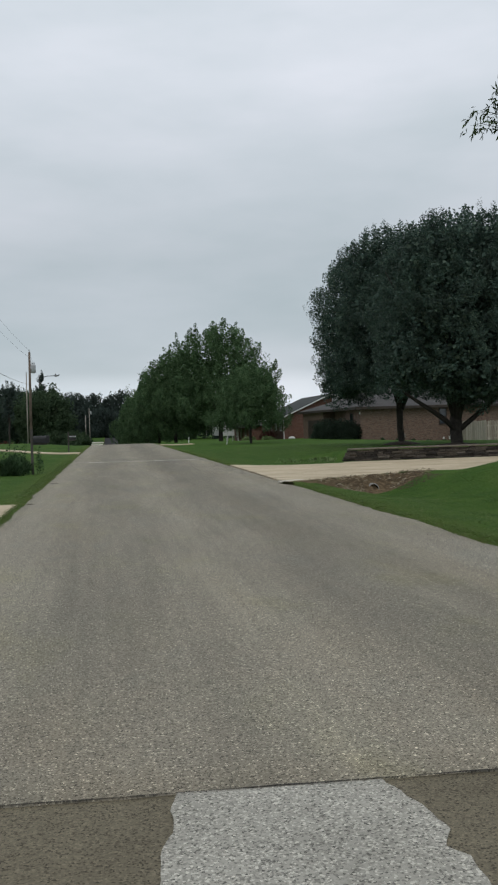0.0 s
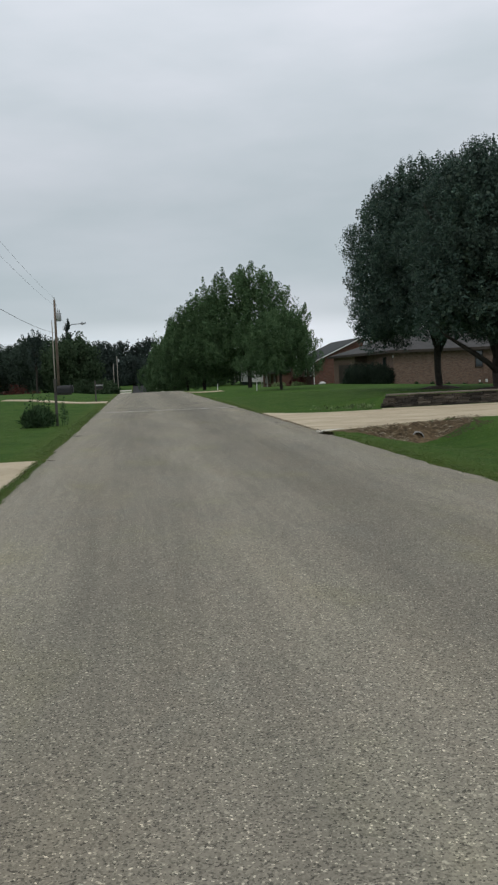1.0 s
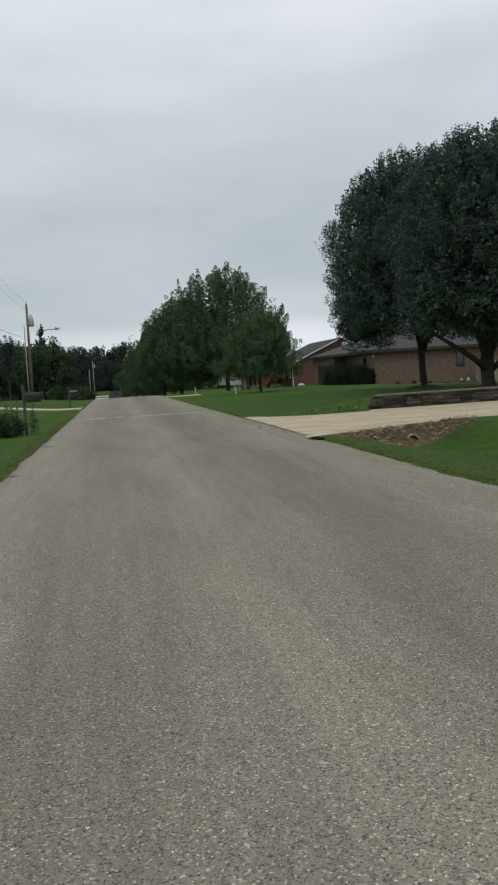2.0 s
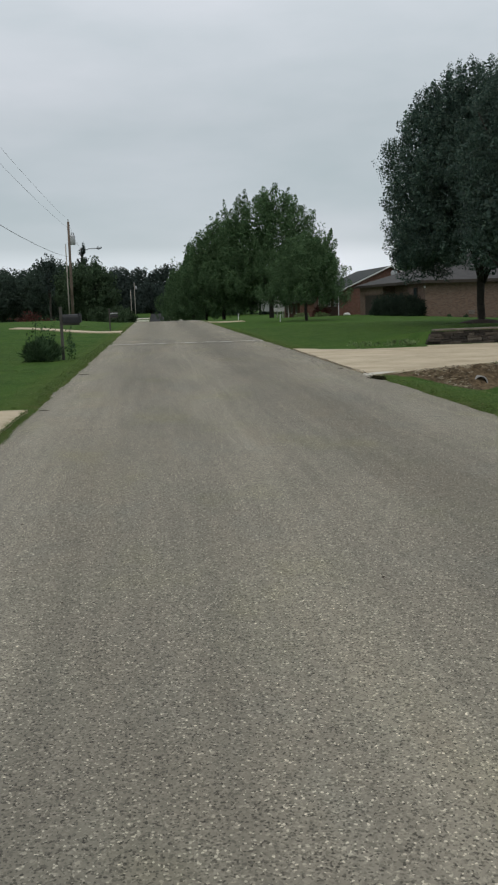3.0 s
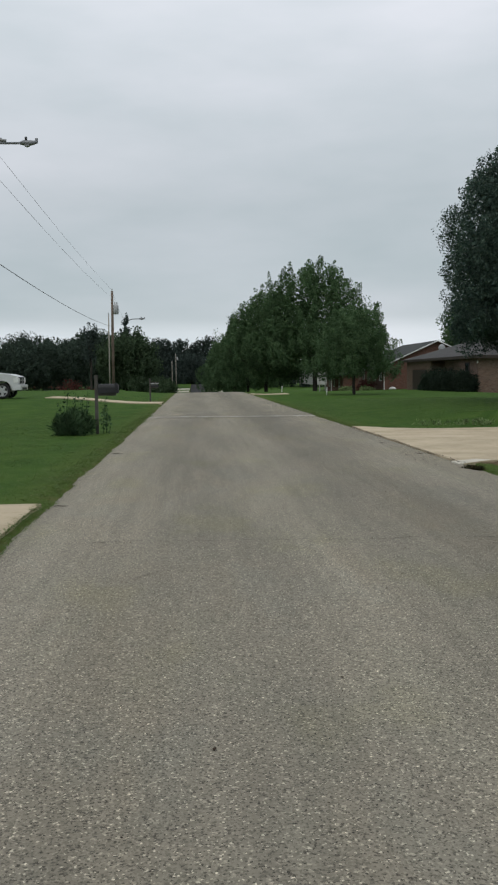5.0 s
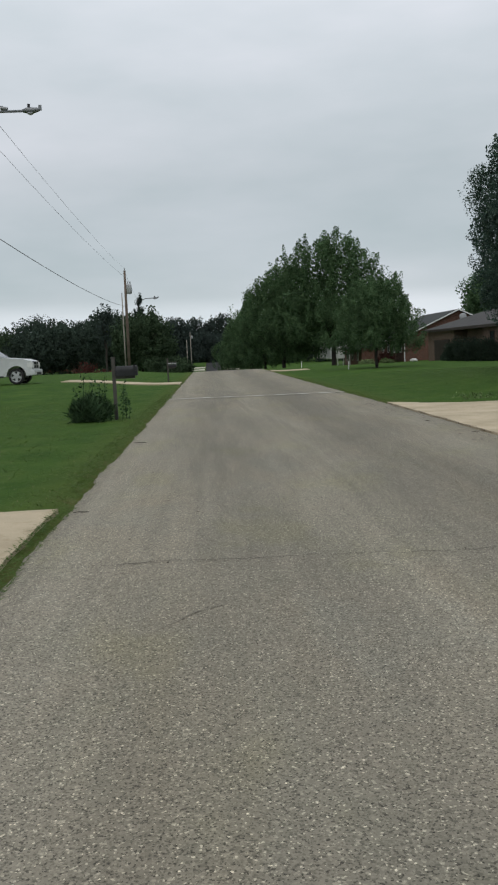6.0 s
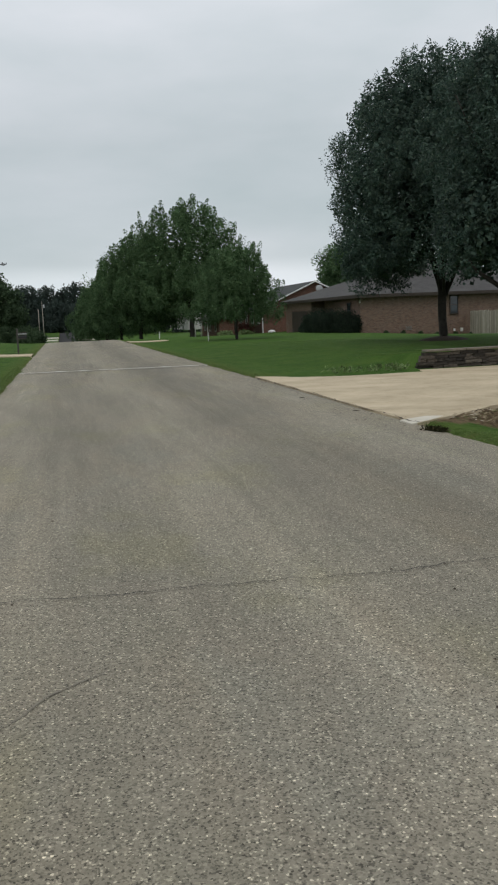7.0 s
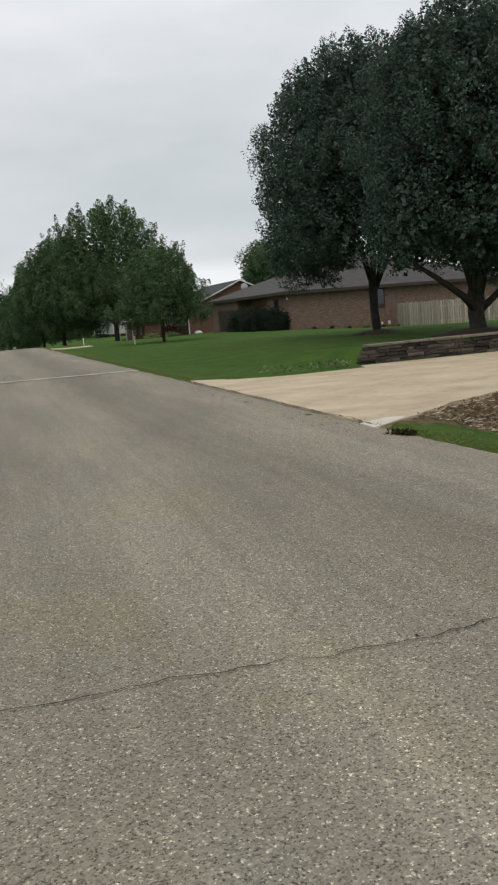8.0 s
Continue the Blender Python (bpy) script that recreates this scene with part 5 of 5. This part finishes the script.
for x, y, hh, cc in ((-9.4, 330.0, 11.4, None), (-8.0, 334.0, 14.2, (0.6, 12.0))):
    pole((x, y, land_z(x, y)), hh, 0.16, "weathered utility pole far along the street", can=cc, wood=PALE_POLE)
for x0, x1, y in ((-9, -3.0, 318.0), (-9, -3.0, 352.0), (4.0, 11, 312.0), (4.0, 9, 356.0)):
    slab("far_apron", [(x0, y), (x1, y), (x1, y + 9), (x0, y + 9)], land_z(x0, y) - 1.0, lambda x, y: land_z(x, y) + 0.3, WHITE_CONCRETE, "pale concrete apron far along the street")


def cable(a, b, sag, r, label):
    n = 24
    pts = []
    for i in range(n + 1):
        u = i / n
        p = Vector(a).lerp(Vector(b), u)
        pts.append((p.x, p.y, p.z - 4 * sag * u * (1 - u)))
    return tagged(part("cable", tubed(pts, r, 5), WIRE), label, "cable", "overhead cables")


cable((-8.4, 33.0, 10.6), (-9.45, 97.7, 10.75), 0.35, 0.007, "thin overhead power line between poles")
cable((-8.4, 33.0, 9.6), (-9.45, 97.7, 9.9), 0.35, 0.007, "thin overhead power line between poles")
cable((-8.4, 33.0, 6.2), (-9.6, 97.7, 6.9), 0.45, 0.016, "thick dark overhead telephone cable")
cable((-8.4, 33.0, 10.6), (-8.4, -40.0, 10.6), 0.35, 0.011, "thin overhead power line between poles")
cable((-9.45, 97.7, 10.7), (-12.4, 150.0, 11.1), 0.4, 0.011, "thin overhead power line between poles")


# ---- culvert, stones, small things ----
def culvert():
    t = thing("culvert_pipe", (6.50, 23.10, -0.43), "corrugated metal culvert pipe opening under the driveway", "pipe", turn=8)
    bm = bmesh.new()
    n, k = 28, 22
    rings = []
    for i in range(k):
        y = -0.05 + 0.06 * i
        q = 0.182 + 0.008 * math.cos(i * math.pi)
        rings.append([bm.verts.new((q * math.cos(a * math.tau / n), y, q * math.sin(a * math.tau / n))) for a in range(n)])
    for a, b in zip(rings, rings[1:]):
        for i in range(n):
            bm.faces.new((a[i], b[i], b[(i + 1) % n], a[(i + 1) % n]))
    inner = [bm.verts.new((0.158 * math.cos(a * math.tau / n), -0.05, 0.158 * math.sin(a * math.tau / n))) for a in range(n)]
    for i in range(n):
        bm.faces.new((rings[0][i], rings[0][(i + 1) % n], inner[(i + 1) % n], inner[i]))
    part("pipe", bm, PIPE, t, smooth=True)
    bm = bmesh.new()
    a0 = [bm.verts.new((0.158 * math.cos(a * math.tau / n), -0.05, 0.158 * math.sin(a * math.tau / n))) for a in range(n)]
    a1 = [bm.verts.new((0.158 * math.cos(a * math.tau / n), 1.0, 0.158 * math.sin(a * math.tau / n))) for a in range(n)]
    for i in range(n):
        bm.faces.new((a0[i], a0[(i + 1) % n], a1[(i + 1) % n], a1[i]))
    bm.faces.new(a1)
    part("pipe_bore", bm, PIPE_DARK, t, "dark inside of the pipe")


culvert()


def debris(name, label, n, area, size, mat, seed, flat=0.4):
    """Many small lumps strewn over an area, as one object."""
    rng = np.random.default_rng(seed)
    out = []
    for _ in range(n):
        x, y = rng.uniform(area[0], area[2]), rng.uniform(area[1], area[3])
        if area[0] > 4.5 and (y > 21.9 + 0.62 * (x - 3.7) - 0.15 or abs(x - 6.7) < 0.4 and y < 23.3):
            continue
        s = size * rng.uniform(0.4, 1.3)
        z = (max(road_z(y), 0) if LEFT_EDGE < x < RIGHT_EDGE else land_z(x, y)) + 0.006
        a = rng.uniform(0, math.tau)
        ca, sa = math.cos(a) * s, math.sin(a) * s
        l = rng.uniform(0.45, 1.0)
        b = [(x + ca, y + sa, z), (x - sa * l, y + ca * l, z), (x - ca, y - sa, z), (x + sa * l, y - ca * l, z)]
        top = (x, y, z + s * flat)
        for i in range(4):
            out += [b[i], b[(i + 1) % 4], top]
    ob = new(name, raw_mesh(name, np.array(out), 3, mat))
    return tagged(ob, label, "debris", kind="stuff")


debris("road_litter", "dead leaves and grit strewn over the asphalt", 170, (-2.4, 9, 3.5, 40), 0.013, MULCH, 3)
debris("verge_litter", "dead leaves along the driveway edge", 110, (2.9, 20.5, 3.75, 33), 0.024, MULCH, 4, 0.25)
def straw():
    """Long pale chips and stalks strewn over the bare bank."""
    rng = np.random.default_rng(16)
    out = []
    for _ in range(2600):
        x, y = rng.uniform(4.1, 8.7), rng.uniform(22.0, 24.4)
        edge = 21.9 + 0.62 * (x - 3.7)
        if y > edge - 0.22 or y < edge - 1.05 + 0.25 * noise.noise((x * 1.5, y, 2)) or abs(x - 6.6) < 0.35 and y < 23.4:
            continue
        z = land_z(x, y) + rng.uniform(0.0, 0.045)
        a = rng.uniform(-0.9, 0.9)
        l, w, lift = rng.uniform(0.03, 0.13), rng.uniform(0.004, 0.012), rng.uniform(-0.015, 0.022)
        ca, sa = math.cos(a), math.sin(a)
        out += [(x - sa * w, y + ca * w, z), (x + sa * w, y - ca * w, z), (x + ca * l + sa * w, y + sa * l - ca * w, z + lift), (x + ca * l - sa * w, y + sa * l + ca * w, z + lift + 0.006)]
    m = Mat("dry_straw", 0.9, 0, 0.1)
    m.colour(m.ramp(m.island(), ((0.0, (0.07, 0.05, 0.03)), (0.45, (0.20, 0.155, 0.095)), (0.8, (0.36, 0.30, 0.21)), (1.0, (0.52, 0.47, 0.37)))))
    ob = new("dry_straw", raw_mesh("dry_straw", np.array(out), 4, m.m))
    return tagged(ob, "pale dry straw and wood chips on the bare bank", "debris", kind="stuff")


straw()
debris("earth_clods", "clods and stones on the bare bank", 1700, (4.9, 22.3, 8.4, 24.3), 0.026, mottled("dry_clod", (0.035, 0.025, 0.016), (0.11, 0.080, 0.050), 6, 40), 6, 0.7)


def corner_weeds():
    """A dark clump of dead leaves and weeds on the asphalt's corner."""
    rng = np.random.default_rng(61)
    cs = [(3.52 + rng.normal(0, 0.09), 20.86 + rng.normal(0, 0.06), 0.008) for _ in range(26)]
    m = leaf_mat("dead_weed_leaf", (0.020, 0.020, 0.010), (0.045, 0.048, 0.022), (0.09, 0.075, 0.04))
    ob = new("corner_weeds", raw_mesh("corner_weeds", leaves(rng, cs, [(0.05, 0.04, 0.012)] * 26, 16, 0.032, 0.0, 1.6), 4, m))
    return tagged(ob, "dark clump of weeds and dead leaves by the road", "weeds", kind="stuff")


corner_weeds()


def twig(x, y, length, turn, bend):
    """A fallen twig on the asphalt."""
    pts = [(length * (u - 0.5), bend * math.sin(3 * u), 0.012 + 0.004 * math.sin(7 * u)) for u in (0, 0.25, 0.5, 0.75, 1)]
    ob = part("twig", tubed(pts, [0.003, 0.005, 0.006, 0.005, 0.002], 6), BARK)
    ob.matrix_basis = pose(x, y, 0.0, 0, 0, turn)
    return tagged(ob, "short dark fallen twig on the asphalt", "twig", "fallen twigs")


for x, y, length, turn, bend in ((-2.52, 17.74, 0.16, 4, 0.02), (-2.47, 24.5, 0.26, 2, 0.03), (3.2, 26.0, 0.12, 8, 0.02), (3.3, 38.6, 0.2, 5, 0.03), (3.35, 23.4, 0.12, -12, 0.02)):
    twig(x, y, length, turn, bend)


def curved_mark(name, points, width, material, label, seed):
    """A thin crooked mark along a polyline on the asphalt."""
    bm = bmesh.new()
    prev = None
    fine = []
    for (x0, y0), (x1, y1) in zip(points, points[1:]):
        n = max(2, int(math.hypot(x1 - x0, y1 - y0) / 0.03))
        fine += [(x0 + (x1 - x0) * i / n, y0 + (y1 - y0) * i / n) for i in range(n)]
    for i, (x, y) in enumerate(fine):
        w = width * max(0.15, 0.6 + 0.9 * noise.noise((i * 0.35, seed, 0))) * math.sin(math.pi * (i + 0.5) / len(fine)) ** 0.4
        y += 0.03 * noise.noise((i * 0.2, seed, 5))
        pair = (bm.verts.new((x, y - w, 0.0085)), bm.verts.new((x, y + w, 0.0085)))
        if prev:
            bm.faces.new((prev[0], pair[0], pair[1], prev[1]))
        prev = pair
    return tagged(part(name, bm, material), label, "road mark", kind="structure")


SCUFF = mottled("rubbed_asphalt", (0.150, 0.134, 0.105), (0.225, 0.203, 0.16), 20, 120)
curved_mark("tyre_scuff", [(-1.55, 13.82), (-1.42, 14.02), (-1.30, 14.17), (-1.18, 14.28), (-1.02, 14.36)], 0.011, SCUFF, "short curved dark tyre scuff on the asphalt", 3)
curved_mark("side_crack", [(2.05, 26.8), (2.35, 26.3), (2.62, 25.9), (2.62, 25.2), (2.5, 24.6)], 0.012, CRACK_SHADE, "short hooked crack in the asphalt", 5)


def lawn_marker(x, y, h, label):
    t = thing("lawn_marker", (x, y, land_z(x, y)), label, "marker post")
    part("post", tubed([(0, 0, -0.1), (0.02, 0, h)], 0.035, 8), WHITE_TRIM, t)
    part("cap", tubed([(0.02, 0, h), (0.02, 0, h + 0.05)], 0.06, 8), WHITE_TRIM, t)


lawn_marker(8.9, 70.0, 0.5, "short white post standing in the lawn")
lawn_marker(7.1, 85.0, 0.5, "short white post near a far driveway")


def garden_stone(x, y, s):
    bm = bmesh.new()
    bmesh.ops.create_icosphere(bm, subdivisions=2, radius=s)
    for v in bm.verts:
        v.co += Vector([0.2 * s * noise.noise(v.co * 3 / s)] * 3)
        v.co.z = max(v.co.z * 0.6, -0.1 * s)
    ob = part("garden_stone", bm, WHITE_TRIM, smooth=True)
    ob.matrix_basis = pose(x, y, land_z(x, y) + 0.03)
    return tagged(ob, "white painted stone beside a brick house", "stone")


garden_stone(21.9, 103.8, 0.45)


def drive_weeds():
    rng = np.random.default_rng(9)
    cs = [(rng.uniform(5.6, 8.0), 31.75 + rng.uniform(0, 0.4), 0.0 + rng.uniform(0, 0.08)) for _ in range(34)]
    ob = new("edge_weeds", raw_mesh("edge_weeds", leaves(rng, cs, [0.08] * 34, 9, 0.06, -0.8, 2.0), 4, HOSTA_LEAF))
    return tagged(ob, "tall pale weeds along the driveway edge", "weeds", kind="stuff")


drive_weeds()


def grass_blades():
    rng = np.random.default_rng(14)
    out = []
    for x0, y0, x1, y1, n in ((3.5, 7.5, 4.05, 21.8, 5000), (-3.1, 18.2, -2.5, 45, 6000), (-2.95, 12, -2.6, 18.2, 2600), (3.6, 33, 4.0, 60, 3000), (4.4, 21.6, 8.6, 23.2, 2500)):
        x, y = rng.uniform(x0, x1, n), rng.uniform(y0, y1, n)
        keep = []
        for a, b in zip(x, y):
            if (3.9 < a and 21.8 + 0.6 * max(a - 3.9, 0) < b < 32.6 and b > 21.9) or (b < 18.3 and a < -2.88 and b > 12):
                continue
            if 4.7 < a < 8.5 and 22.7 < b < 24.3:
                continue
            if a > 0 and a < RIGHT_EDGE + edge_wobble(b, 4.0) - 0.05 or a < 0 and a > LEFT_EDGE + edge_wobble(b, 1.0) + 0.05:
                continue
            keep.append((a, b, land_z(a, b) - 0.015))
        p = np.array(keep)
        m = len(p)
        a = rng.uniform(0, math.tau, m)
        h = rng.uniform(0.006, 0.024, m)
        w = 0.008
        d = np.stack([np.cos(a), np.sin(a), 0 * a], 1)
        tip = p + np.stack([rng.normal(0, 0.05, m), rng.normal(0, 0.05, m), h], 1)
        out.append(np.stack([p - d * w, p + d * w, tip], 1).reshape(-1, 3))
    ob = new("grass_blades", raw_mesh("grass_blades", np.concatenate(out), 3, BLADE))
    return tagged(ob, "short mown grass blades on the verges", "grass", kind="stuff")


grass_blades()


def grass_carpet():
    """Short uneven mown grass over the lawns that the walk passes nearest."""
    rng = np.random.default_rng(15)
    out = []
    for x0, y0, x1, y1, n in ((-10, 18.3, -2.75, 42, 42000), (3.75, 8, 9.5, 22, 30000), (3.8, 33, 15, 58, 42000), (-8, 42, -2.8, 70, 12000)):
        x, y = rng.uniform(x0, x1, n), rng.uniform(y0, y1, n)
        pts = []
        for a, b in zip(x.tolist(), y.tolist()):
            if a > 0 and b < 24 and (b > 21.2 + 0.62 * max(a - 3.9, 0) - 0.55):
                continue
            if -9.4 < a < -2.7 and 55.4 < b < 58.8 or a > 8.2 and b < 32.7 and b > 24:
                continue
            if noise.noise((a * 1.7, b * 1.7, 4)) < -0.25:
                continue
            pts.append((a, b, land_z(a, b) - 0.018))
        p = np.array(pts)
        m = len(p)
        t = rng.uniform(0, math.tau, m)
        d = np.stack([np.cos(t), np.sin(t), 0 * t], 1) * rng.uniform(0.005, 0.013, (m, 1))
        lean = np.stack([-np.sin(t), np.cos(t), 0 * t], 1) * rng.uniform(0.05, 0.10, (m, 1))
        tip = p + lean + np.stack([0 * t, 0 * t, rng.uniform(0.016, 0.028, m)], 1)
        out.append(np.stack([p - d, p + d, tip], 1).reshape(-1, 3))
    ob = new("lawn_grass", raw_mesh("lawn_grass", np.concatenate(out), 3, BLADE))
    return tagged(ob, "uneven mown green grass on the lawns", "grass", kind="stuff")


grass_carpet()


# ---- pieces: retaining wall and fence ----
def retaining_wall():
    t = thing("retaining_wall", (8.2, 32.3, 0.0), "low dry-laid brown stone retaining wall with pale caps", "wall", kind="structure")
    bm = bmesh.new()
    box(bm, 0.32, 0.03, -0.3, 13.2, 0.2, 0.38)
    part("core", bm, MULCH, t)
    rng = np.random.default_rng(8)
    kinds = []
    for k in range(12):
        w = 0.20 + 0.034 * k
        b = bmesh.new()
        box(b, 0, -0.14, 0, w - 0.014, 0.02, 0.084 - 0.006 * (k % 3))
        bmesh.ops.subdivide_edges(b, edges=list(b.edges), cuts=1, use_grid_fill=True)
        for v in b.verts:
            q = v.co.copy()
            v.co += Vector((0.010 * noise.noise((q.x * 14, k, q.z * 20)), 0.040 * noise.noise((q.x * 11, k, q.z * 16)), 0.010 * noise.noise((q.x * 12, k + 4, 3))))
        kinds.append((w, mesh_of("stone", b, STONE)))
    for row in range(5):
        x = 0.05 * row + (0.0 if row % 2 else 0.03)
        while x < 13.0:
            w, me = kinds[int(rng.integers(12))]
            s = new("stone", me)
            s.parent = t
            s.matrix_basis = pose(x, 0.010 * row + rng.uniform(-0.025, 0.025), -0.03 + 0.089 * row + rng.uniform(-0.004, 0.004), 0, rng.uniform(-1.2, 1.2), rng.uniform(-3, 3))
            x += w
    caps = []
    for k in range(4):
        w = 0.42 + 0.07 * k
        b = bmesh.new()
        box(b, 0, -0.19, 0, w - 0.01, 0.14, 0.06)
        bmesh.ops.bevel(b, geom=list(b.edges), offset=0.010, segments=1, affect="EDGES")
        caps.append((w, mesh_of("cap_stone", b, STONE_CAP)))
    x = 0.30
    while x < 13.0:
        w, me = caps[int(rng.integers(4))]
        s = new("cap_stone", me)
        s.parent = t
        s.matrix_basis = pose(x, 0.04 + rng.uniform(-0.01, 0.01), 0.42 + rng.uniform(-0.004, 0.004))
        x += w


retaining_wall()


def fence():
    t = thing("picket_fence", (0, 0, 0), "weathered grey dog-eared board fence beside the brick house", "fence", kind="structure")
    kinds = []
    for k in range(4):
        b = bmesh.new()
        h, w = 1.80 + 0.02 * k, 0.135
        a = [b.verts.new((x, 0, z)) for x, z in ((0, 0), (w, 0), (w, h - 0.04), (w - 0.035, h), (0.035, h), (0, h - 0.04))]
        c = [b.verts.new((v.co.x, 0.02, v.co.z)) for v in a]
        b.faces.new(a), b.faces.new(c[::-1])
        for i in range(6):
            b.faces.new((a[(i + 1) % 6], a[i], c[i], c[(i + 1) % 6]))
        kinds.append(mesh_of("board", b, PLANK))
    rng = np.random.default_rng(4)
    for (x0, y0), (x1, y1), step in (((31.5, 74.8), (30.2, 66.0), 0.155), ((30.2, 66.0), (47.0, 63.6), 0.18)):
        n = int(math.hypot(x1 - x0, y1 - y0) / step)
        ang = math.degrees(math.atan2(y1 - y0, x1 - x0))
        for i in range(n):
            u = i / n
            s = new("board", kinds[int(rng.integers(4))])
            s.parent = t
            s.matrix_basis = pose(x0 + (x1 - x0) * u, y0 + (y1 - y0) * u, land_z(x0 + (x1 - x0) * u, y0 + (y1 - y0) * u) + rng.uniform(-0.035, 0.015), 0, rng.uniform(-0.6, 0.6), ang)
        bm = bmesh.new()
        d = Vector((x1 - x0, y1 - y0, 0)).normalized()
        off = Vector((-d.y, d.x, 0)) * 0.05
        for z in (0.35, 1.4):
            a, b = Vector((x0, y0, land_z(x0, y0) + z)) + off, Vector((x1, y1, land_z(x1, y1) + z)) + off
            tube(bm, [a, b], 0.04, 4)
        part("rail", bm, PLANK, t)


fence()
